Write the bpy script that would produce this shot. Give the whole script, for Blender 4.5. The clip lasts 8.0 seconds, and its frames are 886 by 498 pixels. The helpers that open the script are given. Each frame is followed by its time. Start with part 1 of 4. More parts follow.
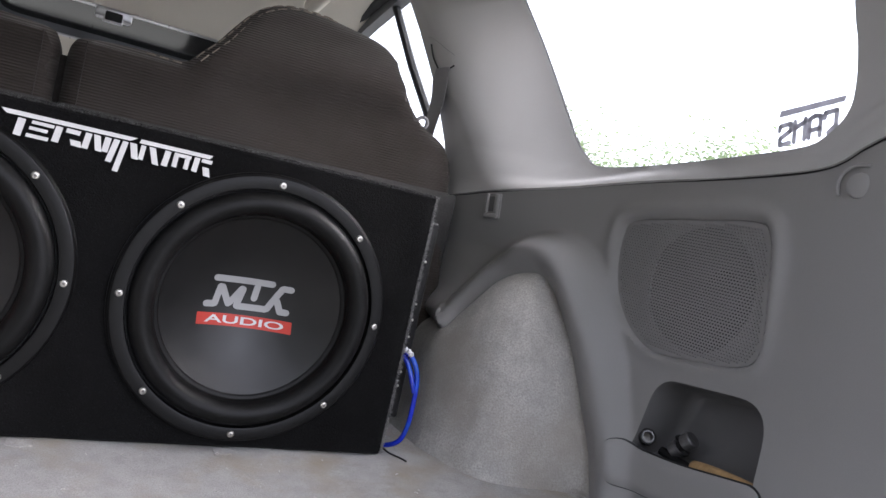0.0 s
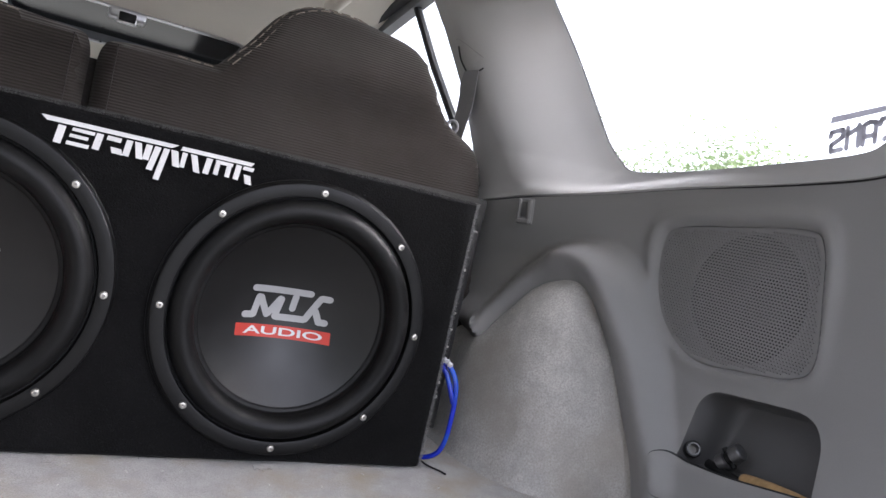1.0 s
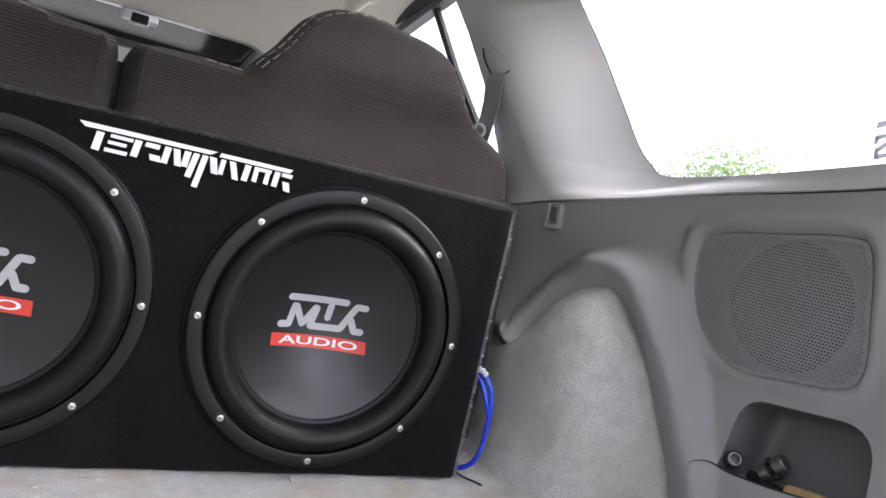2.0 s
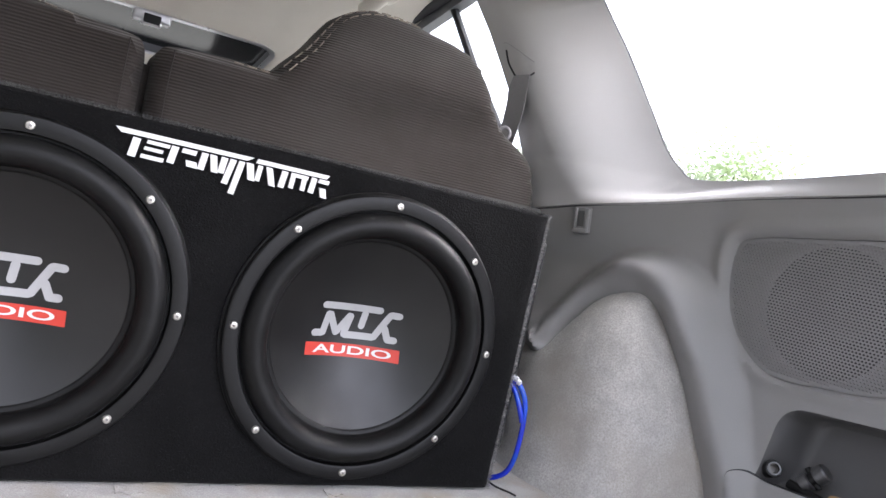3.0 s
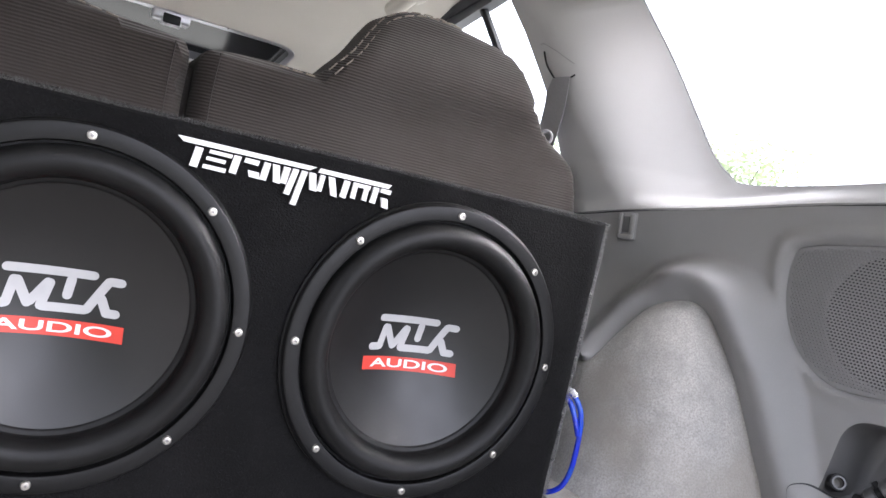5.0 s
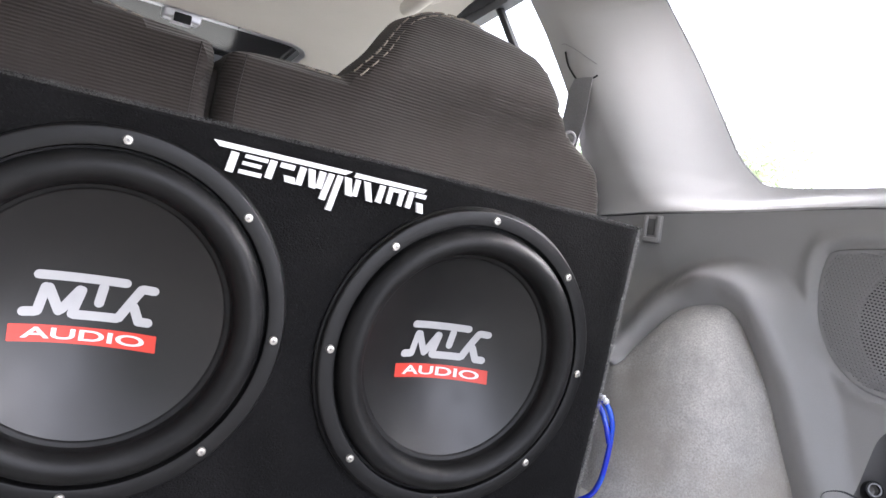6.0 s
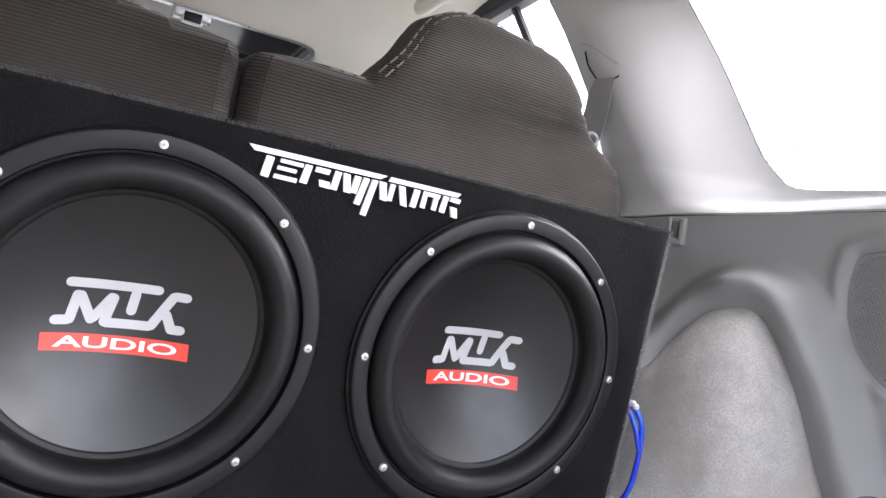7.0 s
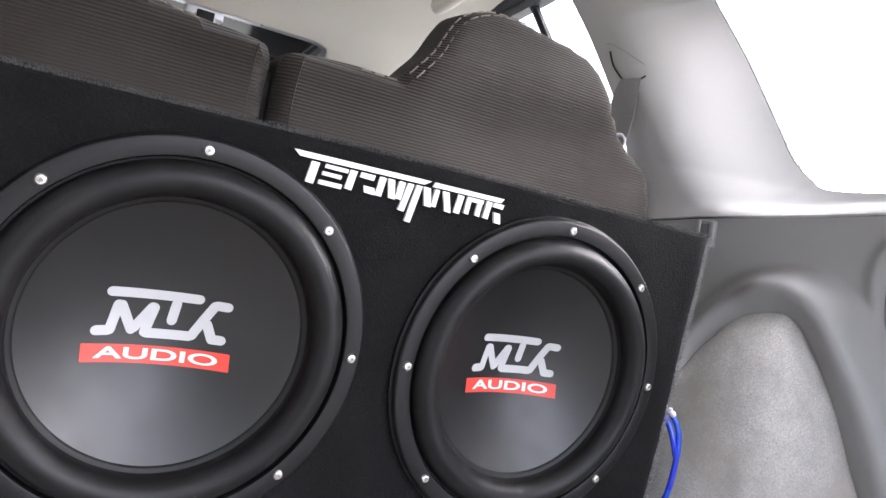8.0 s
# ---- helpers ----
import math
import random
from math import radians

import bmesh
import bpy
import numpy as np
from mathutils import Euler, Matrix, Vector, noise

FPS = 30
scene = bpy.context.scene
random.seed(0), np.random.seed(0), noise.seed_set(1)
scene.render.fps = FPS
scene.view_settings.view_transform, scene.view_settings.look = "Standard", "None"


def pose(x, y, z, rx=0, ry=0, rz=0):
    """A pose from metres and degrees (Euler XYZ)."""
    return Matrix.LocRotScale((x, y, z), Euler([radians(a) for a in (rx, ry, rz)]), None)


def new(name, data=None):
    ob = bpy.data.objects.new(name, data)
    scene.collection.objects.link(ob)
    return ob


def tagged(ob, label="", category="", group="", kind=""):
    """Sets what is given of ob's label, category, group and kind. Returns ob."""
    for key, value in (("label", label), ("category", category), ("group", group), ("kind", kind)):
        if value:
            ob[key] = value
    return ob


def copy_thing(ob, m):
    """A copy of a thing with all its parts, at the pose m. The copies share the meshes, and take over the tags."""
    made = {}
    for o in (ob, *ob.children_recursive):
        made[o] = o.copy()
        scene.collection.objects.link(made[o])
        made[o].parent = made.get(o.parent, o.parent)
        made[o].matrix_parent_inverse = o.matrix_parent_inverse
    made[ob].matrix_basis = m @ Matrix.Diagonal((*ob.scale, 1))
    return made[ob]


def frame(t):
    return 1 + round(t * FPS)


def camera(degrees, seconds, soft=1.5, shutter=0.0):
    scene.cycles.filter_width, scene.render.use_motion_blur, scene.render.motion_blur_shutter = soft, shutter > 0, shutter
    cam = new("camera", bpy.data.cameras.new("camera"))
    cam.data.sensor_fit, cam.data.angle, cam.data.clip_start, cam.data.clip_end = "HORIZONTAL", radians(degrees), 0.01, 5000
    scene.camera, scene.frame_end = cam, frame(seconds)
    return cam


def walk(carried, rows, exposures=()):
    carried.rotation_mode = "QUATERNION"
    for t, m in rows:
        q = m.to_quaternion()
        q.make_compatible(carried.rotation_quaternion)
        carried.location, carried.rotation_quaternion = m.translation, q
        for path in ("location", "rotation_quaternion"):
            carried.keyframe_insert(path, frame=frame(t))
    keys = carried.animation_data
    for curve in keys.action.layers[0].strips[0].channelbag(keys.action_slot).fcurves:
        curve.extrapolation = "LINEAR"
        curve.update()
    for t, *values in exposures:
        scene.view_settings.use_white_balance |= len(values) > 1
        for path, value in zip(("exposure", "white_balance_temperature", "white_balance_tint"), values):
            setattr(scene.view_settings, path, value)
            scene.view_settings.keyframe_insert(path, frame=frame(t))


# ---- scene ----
cam = camera(62.3, 8.0)
PATH = [
    (0.0, pose(-0.2131, -0.8408, 0.3387, 86.660, -12.733, -26.529)),
    (0.5, pose(-0.2341, -0.8186, 0.3370, 86.705, -12.722, -26.736)),
    (1.0, pose(-0.2553, -0.7951, 0.3365, 86.648, -12.710, -26.908)),
    (1.5, pose(-0.2749, -0.7748, 0.3350, 86.673, -12.675, -27.100)),
    (3.0, pose(-0.3242, -0.7204, 0.3312, 86.698, -12.596, -27.473)),
    (3.5, pose(-0.3397, -0.7030, 0.3305, 86.650, -12.546, -27.578)),
    (4.0, pose(-0.3517, -0.6905, 0.3299, 86.667, -12.568, -27.710)),
    (4.5, pose(-0.3629, -0.6776, 0.3290, 86.634, -12.500, -27.789)),
    (6.0, pose(-0.4025, -0.6322, 0.3266, 86.480, -12.416, -28.093)),
    (6.5, pose(-0.4158, -0.6169, 0.3255, 86.438, -12.403, -28.233)),
    (7.0, pose(-0.4283, -0.6038, 0.3249, 86.368, -12.353, -28.314)),
    (7.5, pose(-0.4418, -0.5889, 0.3243, 86.302, -12.368, -28.460)),
    (8.0, pose(-0.4596, -0.5684, 0.3235, 86.186, -12.350, -28.617)),
]
walk(cam, PATH, exposures=[(0.0, 3.00, 5850, 16), (1.5, 3.33, 5850, 16), (3.0, 3.72, 5850, 16), (4.5, 3.90, 5850, 16), (8.0, 4.06, 5850, 16)])

# ---------------------------------------------------------------- light
SUN_UP, SUN_TURN = 38.0, 108.0
world = bpy.data.worlds.new("overcast_sky")
scene.world = world
world.use_nodes = True
wn = world.node_tree
sky = wn.nodes.new("ShaderNodeTexSky")
sky.sky_type = "NISHITA"
sky.sun_disc = False
sky.sun_elevation = radians(SUN_UP)
sky.sun_rotation = radians(SUN_TURN)
sky.air_density, sky.dust_density, sky.ozone_density = 0.6, 9.0, 0.2
cloud_mix = wn.nodes.new("ShaderNodeMix")
cloud_mix.data_type = "RGBA"
cloud_mix.inputs["Factor"].default_value = 0.86
cloud_mix.inputs["B"].default_value = (2.8, 2.8, 2.85, 1)      # even white cloud cover
wn.links.new(sky.outputs[0], cloud_mix.inputs["A"])
wn.links.new(cloud_mix.outputs["Result"], wn.nodes["Background"].inputs[0])
wn.nodes["Background"].inputs[1].default_value = 0.15
sun_data = bpy.data.lights.new("sun", "SUN")
sun_data.energy, sun_data.angle, sun_data.color = 0.50, radians(60), (1.0, 0.96, 0.9)
sun = new("sun", sun_data)
sun.matrix_world = pose(0, 0, 6, 90 - SUN_UP, 0, 180 - SUN_TURN)


# ---------------------------------------------------------------- materials
def material(name, colour, rough=0.5, metal=0.0, grain=0.0, grain_size=400.0, stain=0.0, stain_size=6.0, bump=0.0, bump_size=None, sheen=0.0, stain_colour=None, spec=0.5, mottle=0.0, mottle_size=45.0):
    """A surface with variation at two scales (grain and stains) and fine relief, all in metres."""
    m = bpy.data.materials.new(name)
    m.use_nodes = True
    t = m.node_tree
    b = t.nodes["Principled BSDF"]
    b.inputs["Base Color"].default_value = (*colour, 1)
    b.inputs["Roughness"].default_value = rough
    b.inputs["Metallic"].default_value = metal
    b.inputs["Specular IOR Level"].default_value = spec
    if sheen:
        b.inputs["Sheen Weight"].default_value = sheen
        b.inputs["Sheen Roughness"].default_value = 0.5
    where = t.nodes.new("ShaderNodeTexCoord").outputs["Object"]
    colour_out = None

    def cloud(size, detail):
        n = t.nodes.new("ShaderNodeTexNoise")
        n.inputs["Scale"].default_value, n.inputs["Detail"].default_value = size, detail
        t.links.new(where, n.inputs["Vector"])
        return n.outputs["Fac"]

    def blend(a, other, fac, kind="MIX"):
        x = t.nodes.new("ShaderNodeMix")
        x.data_type, x.blend_type = "RGBA", kind
        if isinstance(a, tuple):
            x.inputs["A"].default_value = (*a, 1)
        else:
            t.links.new(a, x.inputs["A"])
        x.inputs["B"].default_value = (*other, 1)
        t.links.new(fac, x.inputs["Factor"])
        return x.outputs["Result"]

    def span(src, lo, hi, to0, to1):
        r = t.nodes.new("ShaderNodeMapRange")
        for k, val in zip(("From Min", "From Max", "To Min", "To Max"), (lo, hi, to0, to1)):
            r.inputs[k].default_value = val
        t.links.new(src, r.inputs["Value"])
        return r.outputs["Result"]

    if grain:
        fine = cloud(grain_size, 3)
        colour_out = blend(colour, tuple(c * 0.45 for c in colour), span(fine, 0.35, 0.7, 0.0, grain))
    if mottle:
        colour_out = blend(colour_out or colour, tuple(c * 0.62 for c in colour), span(cloud(mottle_size, 5), 0.42, 0.68, 0.0, mottle))
    if stain:
        wide = cloud(stain_size, 6)
        colour_out = blend(colour_out or colour, stain_colour or tuple(c * 0.55 for c in colour), span(wide, 0.48, 0.72, 0.0, stain))
        t.links.new(span(wide, 0.3, 0.7, rough * 0.9, min(1.0, rough * 1.12)), b.inputs["Roughness"])
    if colour_out:
        t.links.new(colour_out, b.inputs["Base Color"])
    if bump:
        n = t.nodes.new("ShaderNodeBump")
        n.inputs["Strength"].default_value, n.inputs["Distance"].default_value = min(1.0, bump), 0.001
        t.links.new(cloud(bump_size or grain_size, 2), n.inputs["Height"])
        t.links.new(n.outputs["Normal"], b.inputs["Normal"])
    return m


def ribbed_fabric():
    """Brown seat cloth with fine horizontal ribs, about 6 mm apart."""
    m = material("seat_cloth", (0.0240, 0.0175, 0.0136), 0.9, stain=0.35, stain_size=9, sheen=0.10)
    t = m.node_tree
    b = t.nodes["Principled BSDF"]
    where = t.nodes.new("ShaderNodeTexCoord").outputs["Object"]
    wave = t.nodes.new("ShaderNodeTexWave")
    wave.bands_direction = "Z"
    wave.inputs["Scale"].default_value = 79.0
    wave.inputs["Distortion"].default_value = 0.35
    wave.inputs["Detail"].default_value = 2.0
    wave.inputs["Detail Scale"].default_value = 6.0
    t.links.new(where, wave.inputs["Vector"])
    weave = t.nodes.new("ShaderNodeTexNoise")
    weave.inputs["Scale"].default_value = 900.0
    t.links.new(where, weave.inputs["Vector"])
    add = t.nodes.new("ShaderNodeMath")
    add.operation = "MULTIPLY_ADD"
    add.inputs[1].default_value = 0.35
    t.links.new(weave.outputs["Fac"], add.inputs[0])
    t.links.new(wave.outputs["Fac"], add.inputs[2])
    n = t.nodes.new("ShaderNodeBump")
    n.inputs["Strength"].default_value, n.inputs["Distance"].default_value = 0.55, 0.0011
    t.links.new(add.outputs[0], n.inputs["Height"])
    t.links.new(n.outputs["Normal"], b.inputs["Normal"])
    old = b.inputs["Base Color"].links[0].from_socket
    # shade in the grooves between the ribs, multiplied into the cloth colour
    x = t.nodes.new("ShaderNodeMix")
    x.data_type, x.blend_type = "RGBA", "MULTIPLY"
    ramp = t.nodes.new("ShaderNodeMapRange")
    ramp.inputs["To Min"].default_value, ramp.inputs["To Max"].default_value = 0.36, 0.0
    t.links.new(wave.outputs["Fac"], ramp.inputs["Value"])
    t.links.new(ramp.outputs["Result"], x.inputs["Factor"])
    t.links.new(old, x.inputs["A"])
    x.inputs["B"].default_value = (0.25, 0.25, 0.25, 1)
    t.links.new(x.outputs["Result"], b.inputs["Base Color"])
    return m


def clear_glass(name, tint, rough=0.0):
    m = bpy.data.materials.new(name)
    m.use_nodes = True
    b = m.node_tree.nodes["Principled BSDF"]
    b.inputs["Base Color"].default_value = (*tint, 1)
    b.inputs["Roughness"].default_value = rough
    b.inputs["Transmission Weight"].default_value = 1.0
    b.inputs["IOR"].default_value = 1.45
    return m


BOX_FELT = material("black_box_felt", (0.0085, 0.0083, 0.0085), 0.95, grain=1.0, grain_size=380, mottle=1.0, mottle_size=150, stain=0.5, stain_size=14, bump=1.0, bump_size=520, sheen=0.035, stain_colour=(0.003, 0.003, 0.003), spec=0.08)
FUZZ = material("grey_fuzz", (0.16, 0.158, 0.155), 0.9, sheen=0.2)
TOP_FUZZ = material("dark_grey_fuzz", (0.045, 0.0445, 0.044), 0.9, sheen=0.2)
NAP = material("dark_felt_nap", (0.017, 0.017, 0.0175), 0.95, spec=0.08)
RING = material("moulded_ring_plastic", (0.0036, 0.0036, 0.0037), 0.42, spec=0.30, grain=0.15, grain_size=900, bump=0.15, bump_size=1200, stain=0.25, stain_size=20)
RUBBER = material("foam_surround_rubber", (0.004, 0.004, 0.004), 0.48, spec=0.24, stain=0.4, stain_size=24, bump=0.12, bump_size=900, stain_colour=(0.015, 0.015, 0.015))
GAP_BLACK = material("shadow_gap_rubber", (0.006, 0.006, 0.006), 0.8, stain=0.2)
CONE = material("satin_cone", (0.0010, 0.0010, 0.0010), 0.42, spec=0.60, stain=0.3, stain_size=30, bump=0.05, bump_size=900)
SILVER = material("silver_print", (0.41, 0.408, 0.41), 0.45, stain=0.15, stain_size=60)
RED = material("red_print", (0.56, 0.045, 0.026), 0.45, stain=0.2, stain_size=60)
WHITE = material("white_print", (0.70, 0.69, 0.69), 0.5, stain=0.1, stain_size=50)
STEEL = material("zinc_screw", (0.62, 0.60, 0.56), 0.32, metal=0.9, stain=0.3, stain_size=300)
SCREW_DARK = material("screw_recess", (0.24, 0.23, 0.22), 0.5, metal=0.6)
TRIM_DARK = material("dark_grey_trim_plastic", (0.258, 0.254, 0.254), 0.40, grain=0.12, grain_size=1100, stain=0.18, stain_size=5, bump=0.25, bump_size=1500)
TRIM_LIGHT = material("light_grey_trim_plastic", (0.425, 0.421, 0.418), 0.68, grain=0.08, grain_size=1100, stain=0.12, stain_size=4, bump=0.22, bump_size=1500)
# trim plastic darkened: shade inside pocket and hook slot is in the colour
SHADED_TRIM = material("shaded_trim_plastic", (0.115, 0.114, 0.115), 0.5, grain=0.12, grain_size=1100, stain=0.2, stain_size=9, bump=0.25, bump_size=1500)
GRILLE = material("grille_plastic", (0.235, 0.232, 0.234), 0.55, stain=0.15, stain_size=12)
CAVITY = material("speaker_cavity", (0.020, 0.020, 0.021), 0.8, stain=0.2)
CARPET = material("grey_needle_carpet", (0.49, 0.476, 0.450), 0.97, grain=0.6, grain_size=420, mottle=0.5, mottle_size=42, stain=0.9, stain_size=7, bump=1.0, bump_size=440, sheen=0.2, stain_colour=(0.33, 0.305, 0.27), spec=0.15)
FLOOR_CARPET = material("worn_floor_carpet", (0.41, 0.397, 0.38), 0.97, grain=0.6, grain_size=600, mottle=0.5, mottle_size=40, stain=0.95, stain_size=13, bump=0.9, bump_size=700, sheen=0.2, stain_colour=(0.29, 0.25, 0.185), spec=0.15)
HEADLINER = material("beige_headliner", (0.72, 0.69, 0.61), 0.95, grain=0.15, grain_size=900, stain=0.35, stain_size=2.5, bump=0.3, bump_size=800, stain_colour=(0.55, 0.52, 0.45))
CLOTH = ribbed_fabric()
BACK_CARPET = material("charcoal_seat_carpet", (0.050, 0.049, 0.048), 0.95, grain=0.6, grain_size=600, mottle=0.4, mottle_size=50, bump=0.9, bump_size=600, sheen=0.15, spec=0.15)
GUSSET = material("dark_mesh_cloth", (0.030, 0.025, 0.022), 0.85, grain=0.8, grain_size=260, bump=1.0, bump_size=220, stain=0.2)
THREAD = material("beige_thread", (0.20, 0.17, 0.14), 0.8, stain=0.2, stain_size=80)
WEBBING = material("grey_belt_webbing", (0.27, 0.265, 0.275), 0.75, grain=0.4, grain_size=600, bump=0.5, bump_size=700)
BLACK_PLASTIC = material("black_plastic", (0.007, 0.007, 0.0075), 0.5, spec=0.3, stain=0.3, stain_size=20)
SEAL = material("black_rubber_seal", (0.016, 0.017, 0.019), 0.6, stain=0.2, stain_size=20)
FRAME_GREY = material("painted_window_frame", (0.11, 0.115, 0.125), 0.45, stain=0.2, stain_size=8)
GLASS = clear_glass("window_glass", (0.97, 0.985, 0.975))
WORN = material("worn_tool_steel", (0.17, 0.17, 0.175), 0.38, metal=0.8, stain=0.4, stain_size=200)
ROOF_GLASS = material("dark_tinted_roof_glass", (0.006, 0.007, 0.009), 0.14, spec=0.22, stain=0.2, stain_size=5)
SATIN_METAL = material("satin_metal", (0.55, 0.55, 0.57), 0.3, metal=0.85, stain=0.2, stain_size=40)
DECAL = material("grey_window_decal", (0.50, 0.50, 0.55), 0.6, stain=0.1, stain_size=40)
BLUE = material("blue_cable_jacket", (0.012, 0.030, 0.50), 0.10, stain=0.6, stain_size=28, stain_colour=(0.012, 0.17, 0.50), spec=0.8)
BARE_WIRE = material("frayed_silver_strands", (0.62, 0.62, 0.66), 0.45, grain=0.6, grain_size=700, bump=0.9, bump_size=500)
WOOD = material("worn_wooden_handle", (0.40, 0.26, 0.12), 0.6, grain=0.5, grain_size=120, stain=0.5, stain_size=30, bump=0.3, bump_size=150)
veil = DECAL.node_tree.nodes.new("ShaderNodeBsdfTranslucent")
veil.inputs["Color"].default_value = (0.36, 0.36, 0.39, 1)
film_mix = DECAL.node_tree.nodes.new("ShaderNodeMixShader")
film_mix.inputs[0].default_value = 0.6
DECAL.node_tree.links.new(DECAL.node_tree.nodes["Principled BSDF"].outputs[0], film_mix.inputs[1])
DECAL.node_tree.links.new(veil.outputs[0], film_mix.inputs[2])
DECAL.node_tree.links.new(film_mix.outputs[0], DECAL.node_tree.nodes["Material Output"].inputs["Surface"])
LINT = material("pale_lint", (0.62, 0.60, 0.57), 0.9, stain=0.3, stain_size=300)
GROUND = material("outdoor_ground", (0.20, 0.20, 0.17), 0.95, grain=0.4, grain_size=3, stain=0.6, stain_size=0.3)
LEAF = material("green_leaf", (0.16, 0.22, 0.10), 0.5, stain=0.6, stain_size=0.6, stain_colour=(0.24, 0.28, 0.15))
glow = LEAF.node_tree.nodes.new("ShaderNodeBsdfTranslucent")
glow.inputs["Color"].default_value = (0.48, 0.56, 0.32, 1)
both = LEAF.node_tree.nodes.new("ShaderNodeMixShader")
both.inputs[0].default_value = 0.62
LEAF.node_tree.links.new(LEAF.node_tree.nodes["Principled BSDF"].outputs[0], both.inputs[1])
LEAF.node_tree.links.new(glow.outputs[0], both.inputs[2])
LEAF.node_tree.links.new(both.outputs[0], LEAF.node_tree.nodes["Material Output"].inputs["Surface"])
BARK = material("tree_bark", (0.12, 0.09, 0.065), 0.9, grain=0.6, grain_size=30, bump=0.8, bump_size=40)
PAINT = material("car_body_paint", (0.35, 0.36, 0.38), 0.35, stain=0.15, stain_size=3)


# ---------------------------------------------------------------- building helpers
def link(name, bm, mat, parent=None, smooth=True, label=""):
    me = bpy.data.meshes.new(name)
    bm.to_mesh(me)
    bm.free()
    for m in mat if isinstance(mat, (list, tuple)) else (mat,):
        me.materials.append(m)
    if smooth:
        me.polygons.foreach_set("use_smooth", [True] * len(me.polygons))
        me.set_sharp_from_angle(angle=radians(40))
    ob = new(name, me)
    if parent:
        ob.parent = parent
    if label:
        ob["label"] = label
    return ob


def part(name, bm, mat, parent, label="", smooth=True):
    return link(name, bm, mat, parent, smooth, label)


def thing(name, label, category, group="", place=(0, 0, 0)):
    ob = new(name)
    ob.location = place
    return tagged(ob, label, category, group)


def solid(ob, thick, side=-1.0):
    """Give a skin its thickness, with crisp edges round its rim."""
    bm = bmesh.new()
    bm.from_mesh(ob.data)
    for e in bm.edges:
        if e.is_boundary:
            e.smooth = False
    bm.to_mesh(ob.data)
    bm.free()
    mod = ob.modifiers.new("thickness", "SOLIDIFY")
    mod.thickness, mod.offset = thick, side
    return ob


def spline(points, closed=True, step=8):
    """A smooth curve through a few points (centripetal enough for these spans)."""
    p = np.array(points, float)
    n = len(p)
    out = []
    for i in range(n if closed else n - 1):
        if closed:
            a, b, c, d = p[(i - 1) % n], p[i], p[(i + 1) % n], p[(i + 2) % n]
        else:
            a, b, c, d = p[max(i - 1, 0)], p[i], p[i + 1], p[min(i + 2, n - 1)]
        for k in range(step):
            s = k / step
            out.append(0.5 * ((2 * b) + (c - a) * s + (2 * a - 5 * b + 4 * c - d) * s * s + (3 * b - a - 3 * c + d) * s ** 3))
    if not closed:
        out.append(p[-1])
    return np.array(out)


def rounded(points, radius, step=6):
    """A polygon with its corners rounded off."""
    p = np.array(points, float)
    out = []
    for i in range(len(p)):
        a, b, c = p[i - 1], p[i], p[(i + 1) % len(p)]
        r = radius[i] if isinstance(radius, (list, tuple)) else radius
        u, v = a - b, c - b
        lu, lv = np.linalg.norm(u), np.linalg.norm(v)
        r1 = min(r, lu * 0.49, lv * 0.49)
        s, e = b + u / lu * r1, b + v / lv * r1
        for k in range(step + 1):
            w = k / step
            out.append((1 - w) ** 2 * s + 2 * w * (1 - w) * b + w * w * e)
    return np.array(out)


def resample(poly, gap):
    """The closed polygon with points at most a gap apart."""
    out = []
    for a, b in zip(poly, np.roll(poly, -1, axis=0)):
        k = max(1, int(np.ceil(np.linalg.norm(b - a) / gap)))
        out += [a + (b - a) * i / k for i in range(k)]
    return np.array(out)


def inside(q, poly):
    a, b = poly, np.roll(poly, -1, axis=0)
    hit = np.zeros(len(q), bool)
    for (x0, y0), (x1, y1) in zip(a, b):
        if y0 == y1:
            continue
        cross = ((y0 > q[:, 1]) != (y1 > q[:, 1])) & (q[:, 0] < (x1 - x0) * (q[:, 1] - y0) / (y1 - y0) + x0)
        hit ^= cross
    return hit


def edge_distance(q, poly, closed=True):
    """Distance from each point to the polyline, and how far along it the nearest place lies (in points)."""
    q = np.asarray(q, float)
    best, along = np.full(len(q), 1e9), np.zeros(len(q))
    m = len(poly) if closed else len(poly) - 1
    for i in range(m):
        a, b = poly[i], poly[(i + 1) % len(poly)]
        d = b - a
        s = np.clip(((q - a) @ d) / max(d @ d, 1e-12), 0, 1)
        dist = np.linalg.norm(q - a - s[:, None] * d, axis=1)
        near = dist < best
        best[near], along[near] = dist[near], i + s[near]
    return best, along


